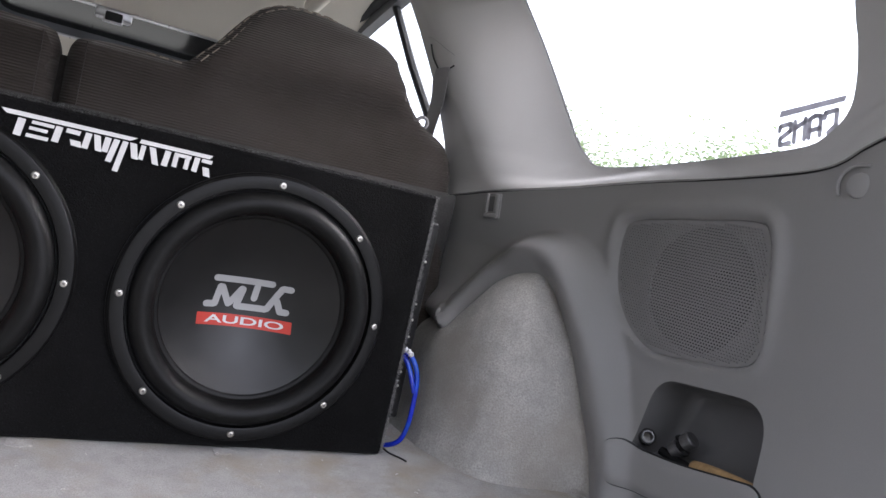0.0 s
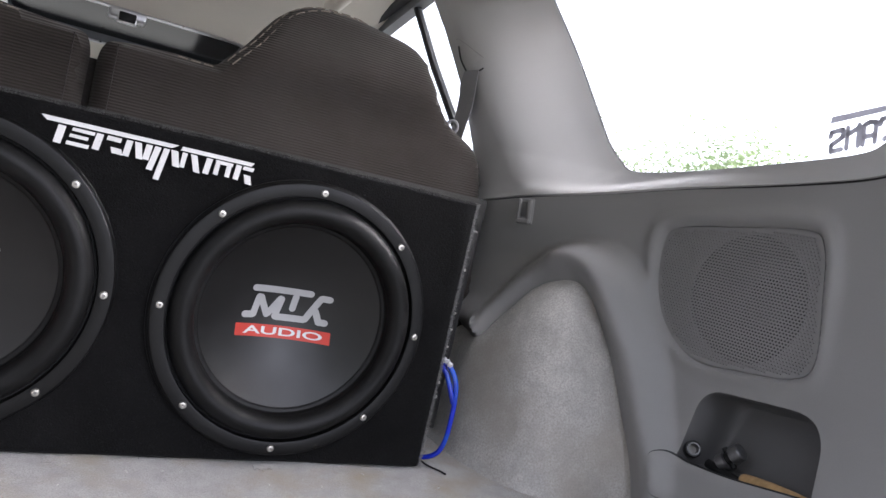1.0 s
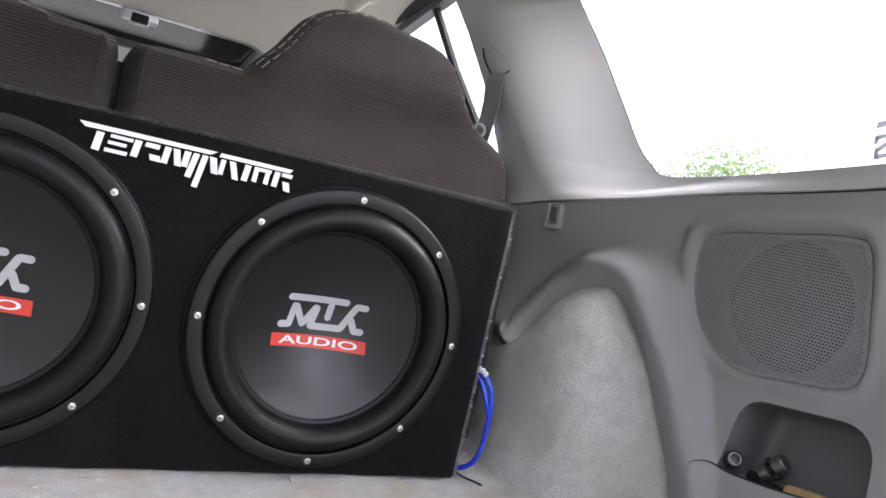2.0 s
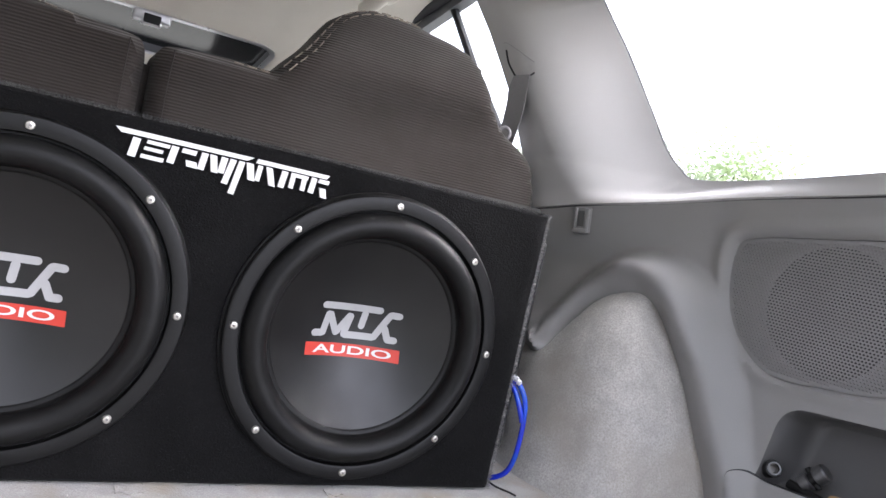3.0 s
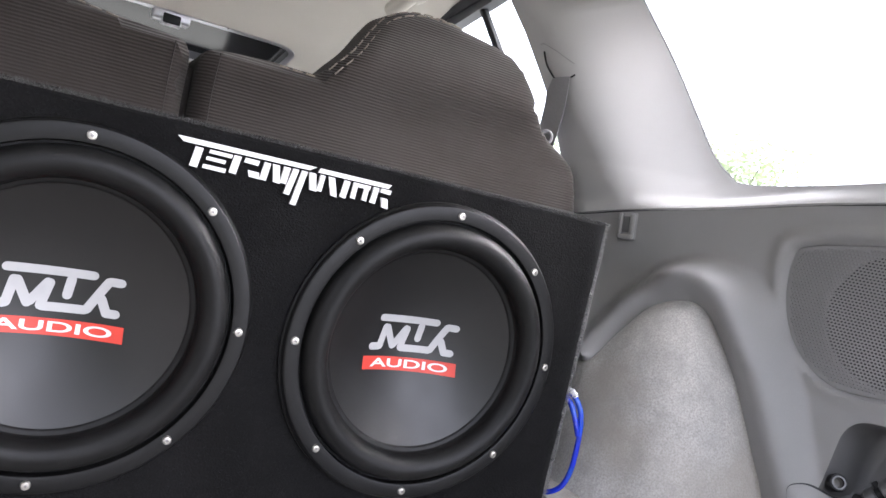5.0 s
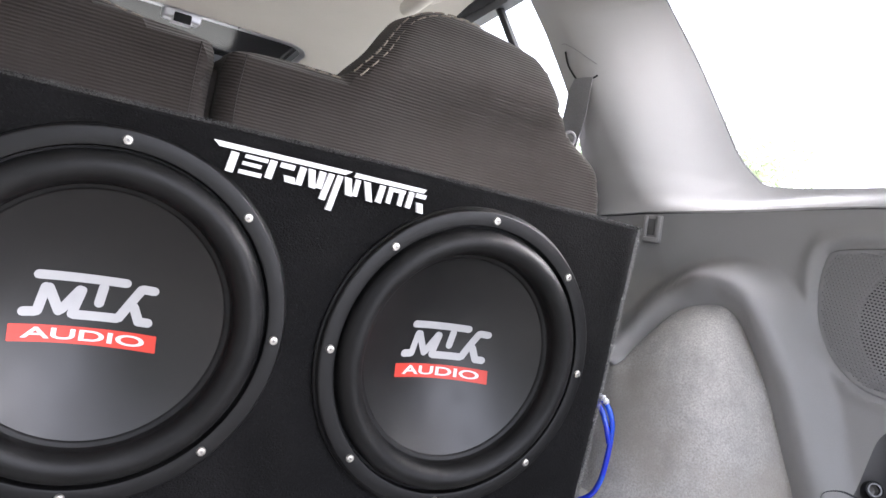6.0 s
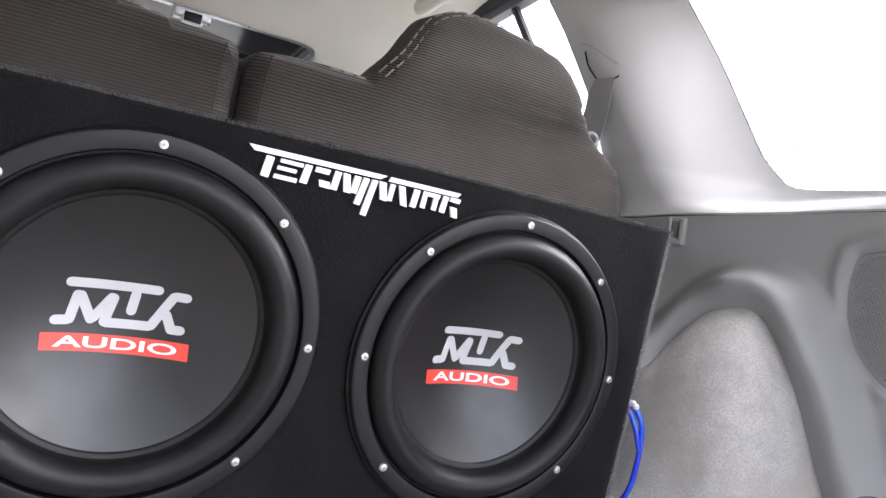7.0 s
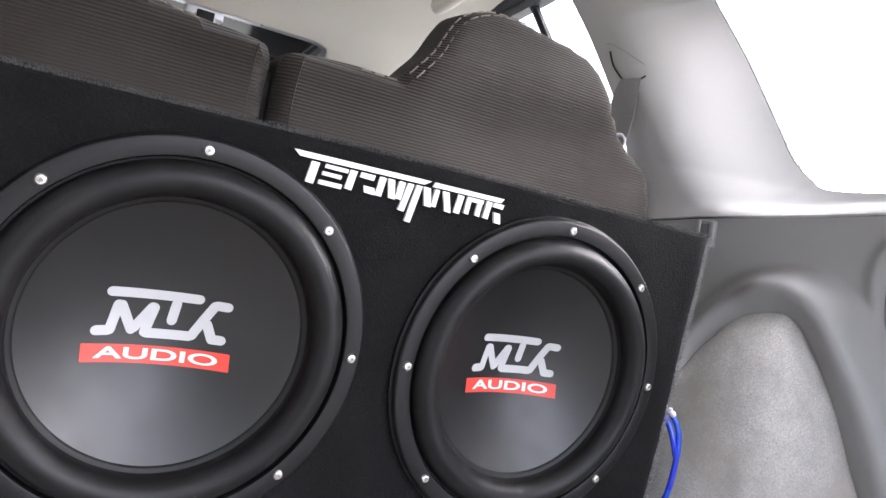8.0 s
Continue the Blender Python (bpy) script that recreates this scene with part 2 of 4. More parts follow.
def flat_mesh(outline, holes=(), gap=0.01, keep_off=0.45):
    """Triangles that fill an outline with holes, with even points inside. Gives 2D points and triangles."""
    from mathutils import geometry
    loops = [resample(np.array(outline), gap)] + [np.array(h) for h in holes]
    lo, hi = loops[0].min(0), loops[0].max(0)
    xs, ys = np.arange(lo[0] + gap / 2, hi[0], gap), np.arange(lo[1] + gap / 2, hi[1], gap * 0.866)
    grid = np.array([(x + (j % 2) * gap / 2, y) for j, y in enumerate(ys) for x in xs])
    ok = inside(grid, loops[0])
    if len(holes) < 40:
        for h in loops[1:]:
            ok &= ~inside(grid, h)
        for l in loops:
            ok &= edge_distance(grid, l)[0] > gap * keep_off
    else:
        ok[:] = False
    pts, edges, base = [], [], 0
    for l in loops:
        n = len(l)
        pts += [Vector((float(a), float(b))) for a, b in l]
        edges += [(base + i, base + (i + 1) % n) for i in range(n)]
        base += n
    pts += [Vector((float(a), float(b))) for a, b in grid[ok]]
    v, _, f, *_ = geometry.delaunay_2d_cdt(pts, edges, [], 0, 1e-7)
    v = np.array([(a.x, a.y) for a in v])
    f = np.array([t for t in f if len(t) == 3])
    mid = v[f].mean(1)
    good = inside(mid, loops[0])
    if len(holes) < 40:
        for h in loops[1:]:
            good &= ~inside(mid, h)
    return v, f[good], loops


def sheet(outline, holes, gap, place, flip=False):
    """A thin skin over a flat outline; place(q) lifts the 2D points into space."""
    v, f, _ = flat_mesh(outline, holes, gap)
    bm = bmesh.new()
    vs = [bm.verts.new(c) for c in place(v)]
    for t in f:
        t = t[::-1] if flip else t
        try:
            bm.faces.new([vs[i] for i in t])
        except ValueError:
            pass
    return bm


def facing(bm, way):
    """Turn the skin so that it looks along way."""
    bm.normal_update()
    total = Vector()
    for f in bm.faces:
        total += f.normal * f.calc_area()
    if total.dot(Vector(way)) < 0:
        bmesh.ops.reverse_faces(bm, faces=bm.faces[:])
    return bm


def pillow(outline, holes, gap, radius, front, back):
    """A slab with a rounded front rim: outline in (x, z), front(x, z) gives y; the sides run to y = back(x, z)."""
    v, f, loops = flat_mesh(outline, holes, gap)
    d, _ = edge_distance(v, loops[0])
    u = np.clip(1 - d / radius, 0, 1)
    y = front(v[:, 0], v[:, 1]) + radius * (1 - np.sqrt(np.clip(1 - u * u, 0, 1)))
    bm = bmesh.new()
    vs = [bm.verts.new((a, b, c)) for a, b, c in zip(v[:, 0], y, v[:, 1])]
    for t in f:
        bm.faces.new([vs[i] for i in t])
    facing(bm, (0, -1, 0))
    side = bmesh.new()
    rim = loops[0]
    yr = front(rim[:, 0], rim[:, 1]) + radius
    yb = back(rim[:, 0], rim[:, 1])
    a = [side.verts.new((p[0], y0, p[1])) for p, y0 in zip(rim, yr)]
    b = [side.verts.new((p[0], y0, p[1])) for p, y0 in zip(rim, yb)]
    n = len(a)
    for i in range(n):
        side.faces.new((a[i], a[(i + 1) % n], b[(i + 1) % n], b[i]))
    side.faces.new(b)
    bmesh.ops.recalc_face_normals(side, faces=side.faces[:])
    return bm, side


def lathe(profile, segments=96, closed=False):
    """A turned shape round the y axis, from (radius, y) pairs."""
    bm = bmesh.new()
    rows = []
    for r, y in profile:
        if r < 1e-6:
            rows.append([bm.verts.new((0, y, 0))])
        else:
            rows.append([bm.verts.new((r * math.cos(2 * math.pi * k / segments), y, r * math.sin(2 * math.pi * k / segments))) for k in range(segments)])
    pairs = list(zip(rows, rows[1:])) + ([(rows[-1], rows[0])] if closed else [])
    for a, b in pairs:
        for k in range(segments):
            j = (k + 1) % segments
            if len(a) == 1 and len(b) == 1:
                continue
            if len(b) == 1:
                bm.faces.new((a[k], a[j], b[0]))
            elif len(a) == 1:
                bm.faces.new((a[0], b[j], b[k]))
            else:
                bm.faces.new((a[k], a[j], b[j], b[k]))
    bmesh.ops.recalc_face_normals(bm, faces=bm.faces[:])
    return bm


def tube(path, radius, sides=12, ends=True):
    """A round bar along a path of points; radius is one number or one for each point."""
    p = [Vector(q) for q in path]
    radii = radius if isinstance(radius, (list, tuple)) else [radius] * len(p)
    bm = bmesh.new()
    rings, up = [], None
    for i, q in enumerate(p):
        t = (p[min(i + 1, len(p) - 1)] - p[max(i - 1, 0)]).normalized()
        if up is None:
            up = t.orthogonal().normalized()
        up = (up - t * up.dot(t)).normalized()
        w = t.cross(up)
        rings.append([bm.verts.new(q + (up * math.cos(2 * math.pi * k / sides) + w * math.sin(2 * math.pi * k / sides)) * radii[i]) for k in range(sides)])
    for a, b in zip(rings, rings[1:]):
        for k in range(sides):
            bm.faces.new((a[k], a[(k + 1) % sides], b[(k + 1) % sides], b[k]))
    if ends:
        bm.faces.new(rings[0][::-1])
        bm.faces.new(rings[-1])
    bmesh.ops.recalc_face_normals(bm, faces=bm.faces[:])
    return bm


def block(lo, hi, bevel=0.0, turn=None):
    bm = bmesh.new()
    bmesh.ops.create_cube(bm, size=1.0)
    for v in bm.verts:
        v.co = Vector([l + (h - l) * (c + 0.5) for l, h, c in zip(lo, hi, v.co)])
    if bevel:
        bmesh.ops.bevel(bm, geom=bm.edges[:], offset=bevel, segments=3, affect="EDGES", profile=0.5)
    if turn:
        bmesh.ops.transform(bm, matrix=turn, verts=bm.verts[:])
    return bm


def merge(*meshes):
    out = bmesh.new()
    for b in meshes:
        me = bpy.data.meshes.new("tmp")
        b.to_mesh(me)
        b.free()
        out.from_mesh(me)
        bpy.data.meshes.remove(me)
    return out


def prism(outline, y0, y1, to=None):
    """A flat shape in (x, z) with a front at y0 and a back at y1."""
    bm = bmesh.new()
    a = [bm.verts.new((p[0], y0, p[1])) for p in outline]
    b = [bm.verts.new((p[0], y1, p[1])) for p in outline]
    bm.faces.new(a)
    bm.faces.new(b[::-1])
    for i in range(len(a)):
        j = (i + 1) % len(a)
        bm.faces.new((a[i], b[i], b[j], a[j]))
    bmesh.ops.recalc_face_normals(bm, faces=bm.faces[:])
    if to:
        bmesh.ops.transform(bm, matrix=to, verts=bm.verts[:])
    return bm


# ---------------------------------------------------------------- shape of the cargo side wall
WALL_Y = [-0.95, -0.60, -0.50, -0.40, -0.28, -0.15, -0.04, 0.08, 0.18, 0.30, 0.42, 0.62]
WALL_X = [0.43, 0.445, 0.458, 0.478, 0.495, 0.490, 0.470, 0.430, 0.385, 0.347, 0.352, 0.362]


def wall_line(y):
    """Distance of the side trim from the box's middle line, along the car (smoothed)."""
    y = np.asarray(y, float)
    return sum(np.interp(y + s, WALL_Y, WALL_X) for s in (-0.04, -0.02, 0.0, 0.02, 0.04)) / 5


# edge of the wheel-arch opening: x, y, z from the front tip over the top to the floor
ARCH = spline([(0.352, 0.300, 0.160), (0.326, 0.180, 0.157), (0.306, 0.109, 0.160), (0.340, 0.106, 0.201), (0.375, 0.088, 0.248), (0.398, 0.052, 0.267), (0.413, 0.029, 0.262),
               (0.428, 0.008, 0.232), (0.441, -0.027, 0.175), (0.452, -0.062, 0.105), (0.458, -0.087, 0.058), (0.461, -0.104, 0.012), (0.461, -0.110, -0.01)], closed=False, step=8)
GRILLE_RIM = spline([(-0.040, 0.355), (-0.058, 0.379), (-0.150, 0.394), (-0.232, 0.402), (-0.257, 0.386), (-0.272, 0.323), (-0.281, 0.258), (-0.260, 0.233),
                     (-0.191, 0.220), (-0.122, 0.215), (-0.072, 0.246), (-0.046, 0.295)], step=8)
POCKET_RIM = rounded([(-0.145, 0.080), (-0.152, 0.186), (-0.316, 0.206), (-0.330, 0.095)], [0.006, 0.030, 0.045, 0.01], 8)

CREST = 0.040         # from the edge of the arch to the crest of its lip


def ease(v):
    v = np.clip(v, 0, 1)
    return v * v * (3 - 2 * v)


def plain_wall(y, z):
    """The side trim without its lip: leaning in near the floor, and swelling towards the seats below the hook."""
    x = wall_line(y)
    front = np.interp(y, [0.06, 0.11, 0.18, 0.30, 0.42], [0.322, 0.318, 0.322, 0.338, 0.350])
    swell = np.clip(x - front, 0, 1) * ease((0.300 - z) / 0.130) * ease((y - 0.015) / 0.110)
    return x - swell - 0.12 * np.clip(0.2 - z, 0, 1) * (1 - ease(y / 0.06))


def side_wall(q):
    """Places on the lower trim for (y, z) pairs: round the arch its lip turns into the opening behind a soft crest."""
    y, z = q[:, 0], q[:, 1]
    d, s = edge_distance(q, ARCH[:, 1:], closed=False)
    want, near_y, near_z = [np.interp(s, np.arange(len(ARCH)), ARCH[:, k]) for k in range(3)]
    gapx = np.clip(plain_wall(near_y, near_z) - want, -0.03, 1)
    front = ease((near_y - 0.050) / 0.056)
    crest = CREST - 0.017 * front
    ridge = 0.027 - 0.008 * ease((0.01 - near_y) / 0.06) - 0.015 * front - np.minimum(gapx, 0)
    reach = crest + 0.036 + 0.8 * np.abs(gapx) * front
    rise = np.clip(d / crest, 0, 1)
    lip = np.where(d < crest, gapx + ridge * (rise - 1.25 * np.clip(rise - 0.6, 0, 1) ** 2) / 0.8, (gapx + ridge) * (1 - ease((d - crest) / (reach - crest))))
    return np.c_[plain_wall(y, z) - lip, y, z]


def lower_wall(q):
    """The lower trim, dished round the grille with a soft raised lip."""
    x, y, z = side_wall(q).T
    g, _ = edge_distance(q, GRILLE_RIM)
    g = np.where(inside(q, GRILLE_RIM), -g, g)
    high = ease((z - 0.270) / 0.110)
    off = g - 0.0065 - 0.006 * high
    lip = np.exp(-(off / np.where(off > 0, 0.0105, 0.0048 + 0.0035 * high)) ** 2) * (0.0030 + 0.0034 * high)
    dish = np.clip((0.004 - g) / 0.004, 0, 1)
    x = x - lip + 0.005 * dish * dish * (3 - 2 * dish)
    return np.c_[x, y, z]


# line where the lower and upper trims meet
SEAM = [(0.62, 0.325), (0.40, 0.340), (0.26, 0.364), (0.19, 0.380), (0.07, 0.405), (-0.06, 0.432), (-0.236, 0.456), (-0.300, 0.466), (-0.330, 0.476), (-0.352, 0.490), (-0.385, 0.503), (-0.45, 0.508), (-0.62, 0.508)]
SEAM_LINE = spline(SEAM, closed=False, step=8)
LEAN = 0.25           # how far pillar and glass lean inwards for each metre of height
WINDOW = spline([(0.384, 0.832), (0.318, 0.733), (0.246, 0.638), (0.182, 0.541), (0.151, 0.494), (0.120, 0.466), (0.086, 0.452), (-0.029, 0.459), (-0.180, 0.477), (-0.274, 0.491), (-0.304, 0.505),
                 (-0.325, 0.527), (-0.331, 0.554), (-0.329, 0.593), (-0.322, 0.631), (-0.312, 0.715), (-0.298, 0.826)], step=6)


def upper_wall(q):
    """Places on the upper trim: a pillar leaning inwards, flaring out to the window's edge."""
    y, z = q[:, 0], q[:, 1]
    lean = LEAN * (z - 0.45)
    d, _ = edge_distance(q, WINDOW)
    u = np.clip(d / 0.115, 0, 1)
    flare = 0.5 * (1 - u) ** 2 + 0.5 * (0.5 + 0.5 * np.cos(math.pi * u))
    x = wall_line(y)
    # a soft step above the seam
    ds, _ = edge_distance(q, SEAM_LINE, closed=False)
    near = np.clip(ds / 0.030, 0, 1)
    x = x + (np.maximum(x, 0.500) - x) * flare * near * near * (3 - 2 * near) - 0.003 * np.clip(1 - ds / 0.02, 0, 1)
    return np.c_[x - np.where(z > 0.45, lean, lean * 0.3) * np.clip(ds / 0.03, 0, 1), y, z]


# ---------------------------------------------------------------- structure: ground, car shell, trims
def ground_sheet():
    bm = bmesh.new()
    bmesh.ops.create_grid(bm, x_segments=60, y_segments=60, size=400)
    for v in bm.verts:
        far = max(0.0, math.hypot(v.co.x, v.co.y) - 12)
        v.co.z = -0.78 + noise.noise(v.co * 0.02) * min(1.5, far * 0.02)
    return tagged(link("ground", bm, GROUND), "pale dry ground outside the car", "ground", kind="structure")


ground_sheet()

MID = -0.176          # middle line of the car
ROOF_Y = [-0.95, -0.3, 0.3, 0.7, 1.2, 1.5, 1.8]
ROOF_Z = [0.870, 0.870, 0.845, 0.775, 0.628, 0.568, 0.520]


def roof_z(x, y):
    y = np.asarray(y, float)
    z = sum(np.interp(y + s, ROOF_Y, ROOF_Z) for s in (-0.1, -0.05, 0, 0.05, 0.1)) / 5
    side = np.clip((np.abs(np.asarray(x) - MID) - 0.30) / 0.25, 0, 2)
    return z - 0.018 * side * side


SUNROOF = rounded([(-0.46, 1.205), (0.108, 1.205), (0.108, 1.50), (-0.46, 1.50)], 0.06, 8)
bm = sheet([(-0.84, -0.66), (0.52, -0.66), (0.52, 0.40), (0.345, 0.60), (0.335, 1.78), (-0.84, 1.78)], [SUNROOF], 0.03, lambda q: np.c_[q[:, 0], q[:, 1], roof_z(q[:, 0], q[:, 1])])
solid(tagged(link("ceiling", facing(bm, (0, 0, -1)), HEADLINER), "beige fabric headliner, slightly soiled", "headliner", kind="structure"), 0.02, -1)


def floor_place(q):
    z = [0.0025 * noise.noise(Vector((a * 9, b * 9, 0))) + 0.0012 * noise.noise(Vector((a * 40, b * 40, 3))) for a, b in q]
    return np.c_[q[:, 0], q[:, 1], np.array(z)]


bm = sheet([(-0.86, -0.62), (0.58, -0.62), (0.58, 1.78), (-0.86, 1.78)], [], 0.02, floor_place)
solid(tagged(link("floor", facing(bm, (0, 0, 1)), FLOOR_CARPET), "worn light grey cargo carpet with brownish stains", "carpet floor", kind="structure"), 0.03, -1)

# lower side trim
seam_low = SEAM_LINE - np.array([0, 0.0016])
front_edge = [(0.62, 0.16)]
out = np.vstack([seam_low[::-1], front_edge, ARCH[:, 1:], [(-0.62, -0.01)]])
trim_low = thing("lower_side_trim", "dark grey grained plastic cargo side trim with wheel-arch cutout", "trim panel")
trim_low["kind"] = "structure"
bm = sheet(out, [resample(GRILLE_RIM, 0.006), resample(POCKET_RIM, 0.006)], 0.0046, lower_wall)
panel = part("panel", facing(bm, (-1, 0, 0)), TRIM_DARK, trim_low)
solid(panel, 0.004, -1)

# upper side trim with the window opening
seam_up = SEAM_LINE + np.array([0, 0.0016])
out = np.vstack([seam_up[13:], [(-0.62, 0.868), (0.652, 0.868), (0.511, 0.717), (0.455, 0.653), (0.412, 0.594), (0.366, 0.527), (0.331, 0.440)]])
bm = sheet(out, [resample(WINDOW, 0.005)], 0.0052, upper_wall)
trim_up = tagged(link("upper_side_trim", facing(bm, (-1, 0, 0)), TRIM_LIGHT), "light grey plastic pillar and window trim", "trim panel", kind="structure")
solid(trim_up, 0.004, -1)

# dark parting line between the two trims
bm = bmesh.new()
line = np.array([(a, b) for a, b in SEAM_LINE])
lo, hi = lower_wall(line - [0, 0.0030]), lower_wall(line + [0, 0.0030])
ra = [bm.verts.new(p + np.array([0.0032, 0, 0])) for p in lo]
rb = [bm.verts.new(p + np.array([0.0032, 0, 0])) for p in hi]
for i in range(len(ra) - 1):
    bm.faces.new((ra[i], ra[i + 1], rb[i + 1], rb[i]))
solid(tagged(link("trim_parting_line", facing(bm, (-1, 0, 0)), SEAL), "dark parting line between two trims", "trim", kind="structure"), 0.002, -1)


# side window: glass, rubber seal
def window_plane(q, x):
    return np.c_[x - LEAN * (q[:, 1] - 0.45), q[:, 0], q[:, 1]]


def ring_between(outer, inner, place):
    bm = bmesh.new()
    a = [bm.verts.new(p) for p in place(outer)]
    b = [bm.verts.new(p) for p in place(inner)]
    n = len(a)
    for i in range(n):
        bm.faces.new((a[i], a[(i + 1) % n], b[(i + 1) % n], b[i]))
    return bm


def shrunk(poly, by):
    c = poly.mean(0)
    t = np.roll(poly, -1, axis=0) - np.roll(poly, 1, axis=0)
    n = np.c_[t[:, 1], -t[:, 0]] / np.linalg.norm(t, axis=1)[:, None]
    if ((poly + n * 1e-4 - c) ** 2).sum() > ((poly - c) ** 2).sum():
        n = -n
    return poly + n * by


window = thing("window_1", "large bright side window with black rubber seal", "car window")
window["kind"] = "structure"
grown = shrunk(WINDOW, -0.06)
bm = sheet(grown, [], 0.05, lambda q: window_plane(q, 0.532))
pane = part("pane", facing(bm, (-1, 0, 0)), GLASS, window, smooth=False)
solid(pane, 0.004, -1)
pane.visible_shadow = False
bm = ring_between(grown, shrunk(WINDOW, -0.026), lambda q: window_plane(q, 0.526))
solid(part("window_seal", facing(bm, (-1, 0, 0)), SEAL, window, "black rubber seal"), 0.005, -1)

bm = bmesh.new()
inner = [bm.verts.new(p + np.array([0.002, 0, 0])) for p in upper_wall(WINDOW)]
outer = [bm.verts.new(p) for p in window_plane(shrunk(WINDOW, -0.030), 0.5255)]
for i in range(len(inner)):
    j = (i + 1) % len(inner)
    bm.faces.new((inner[i], inner[j], outer[j], outer[i]))
solid(part("window_reveal", bm, TRIM_DARK, window, "grey reveal behind the trim"), 0.002, 1)

# door behind the pillar, with a divided window
DOOR_GLASS = [(0.37, 0.38), (0.37, 0.50), (0.60, 0.765), (0.83, 0.722), (1.30, 0.622), (1.30, 0.38)]


def door_plane(q, x=0.365):
    q = np.asarray(q, float)
    return np.c_[x - 0.15 * (q[:, 1] - 0.45), q[:, 0], q[:, 1]]


door = thing("door_1", "rear passenger door with grey window frame", "car door")
door["kind"] = "structure"
bm = sheet([(0.38, -0.05), (0.38, 0.36), (1.28, 0.40), (1.28, 0.63), (1.78, 0.53), (1.78, -0.05)], [], 0.04, door_plane)
solid(part("door_panel", facing(bm, (-1, 0, 0)), FRAME_GREY, door), 0.05, -1)
bm = sheet(DOOR_GLASS, [], 0.08, lambda q: door_plane(q, 0.385))
glass = part("pane", facing(bm, (-1, 0, 0)), GLASS, door, smooth=False)
solid(glass, 0.004, -1)
glass.visible_shadow = False
bm = sheet([(0.585, 0.752), (0.83, 0.706), (1.29, 0.606), (1.29, 0.640), (0.83, 0.742), (0.60, 0.790)], [], 0.02, door_plane)
solid(part("window_frame", facing(bm, (-1, 0, 0)), FRAME_GREY, door, "grey upper window frame"), 0.03, -1)
bar_path = [(0.365 - 0.15 * (z - 0.45) + 0.012, y, z) for y, z in ((0.46, 0.49), (0.575, 0.605), (0.695, 0.745))]
part("division_bar", tube(bar_path, 0.009, 8), SEAL, door, "dark window division bar")
rail = [(0.365 - 0.15 * (z - 0.45) - 0.006, y, z) for y, z in ((0.60, 0.772), (0.80, 0.742), (1.0, 0.700), (1.3, 0.632))]
part("top_seal", tube(rail, 0.012, 10), SEAL, door, "black door seal")

# outer skin and plain walls that close the car
bm = sheet([(-0.62, -0.40), (0.46, -0.40), (0.46, 0.33), (0.28, 0.355), (0.06, 0.40), (-0.10, 0.41), (-0.28, 0.44), (-0.38, 0.50), (-0.38, 0.93), (-0.62, 0.93)], [], 0.05, lambda q: window_plane(q, 0.56))
solid(tagged(link("body_side_right", facing(bm, (1, 0, 0)), PAINT), "painted outer quarter panel of the car", "car body", kind="structure"), 0.02, -1)
# unseen side: openings kept small so less light reaches the right trim
LEFT_CARGO = rounded([(-0.50, 0.56), (-0.46, 0.72), (-0.20, 0.72), (-0.24, 0.56)], 0.04, 5)
LEFT_WIN = rounded([(0.84, 0.44), (0.84, 0.64), (1.30, 0.55), (1.30, 0.42)], 0.04, 5)
bm = sheet([(-0.62, -0.40), (1.80, -0.40), (1.80, 0.90), (-0.62, 0.90)], [resample(LEFT_WIN, 0.04), resample(LEFT_CARGO, 0.04)], 0.08, lambda q: np.c_[-0.86 + 0.12 * (q[:, 1] - 0.45), q[:, 0], q[:, 1]])
solid(tagged(link("wall_left", facing(bm, (1, 0, 0)), TRIM_LIGHT), "plain grey unseen side wall, two window openings sized to limit the light", "car wall", kind="structure"), 0.03, -1)
SCREEN = rounded([(-0.62, 0.10), (-0.58, 0.41), (0.04, 0.41), (0.08, 0.10)], 0.05, 6)
bm = sheet([(-0.90, -0.40), (0.50, -0.40), (0.50, 0.56), (-0.90, 0.56)], [resample(SCREEN, 0.04)], 0.08, lambda q: np.c_[q[:, 0], 1.78 + 0 * q[:, 0], q[:, 1]])
solid(tagged(link("wall_front", facing(bm, (0, -1, 0)), TRIM_DARK), "plain dark front wall with windscreen opening", "car wall", kind="structure"), 0.03, -1)

# added out of view: blocks low sky behind left, leaves the right open
bm = block((-6.0, -2.9, -0.9), (-0.15, -2.7, 2.30), 0.01)
tagged(link("sky_blocking_wall", bm, GROUND), "unseen wall added behind the car to block low sky", "wall", kind="structure")


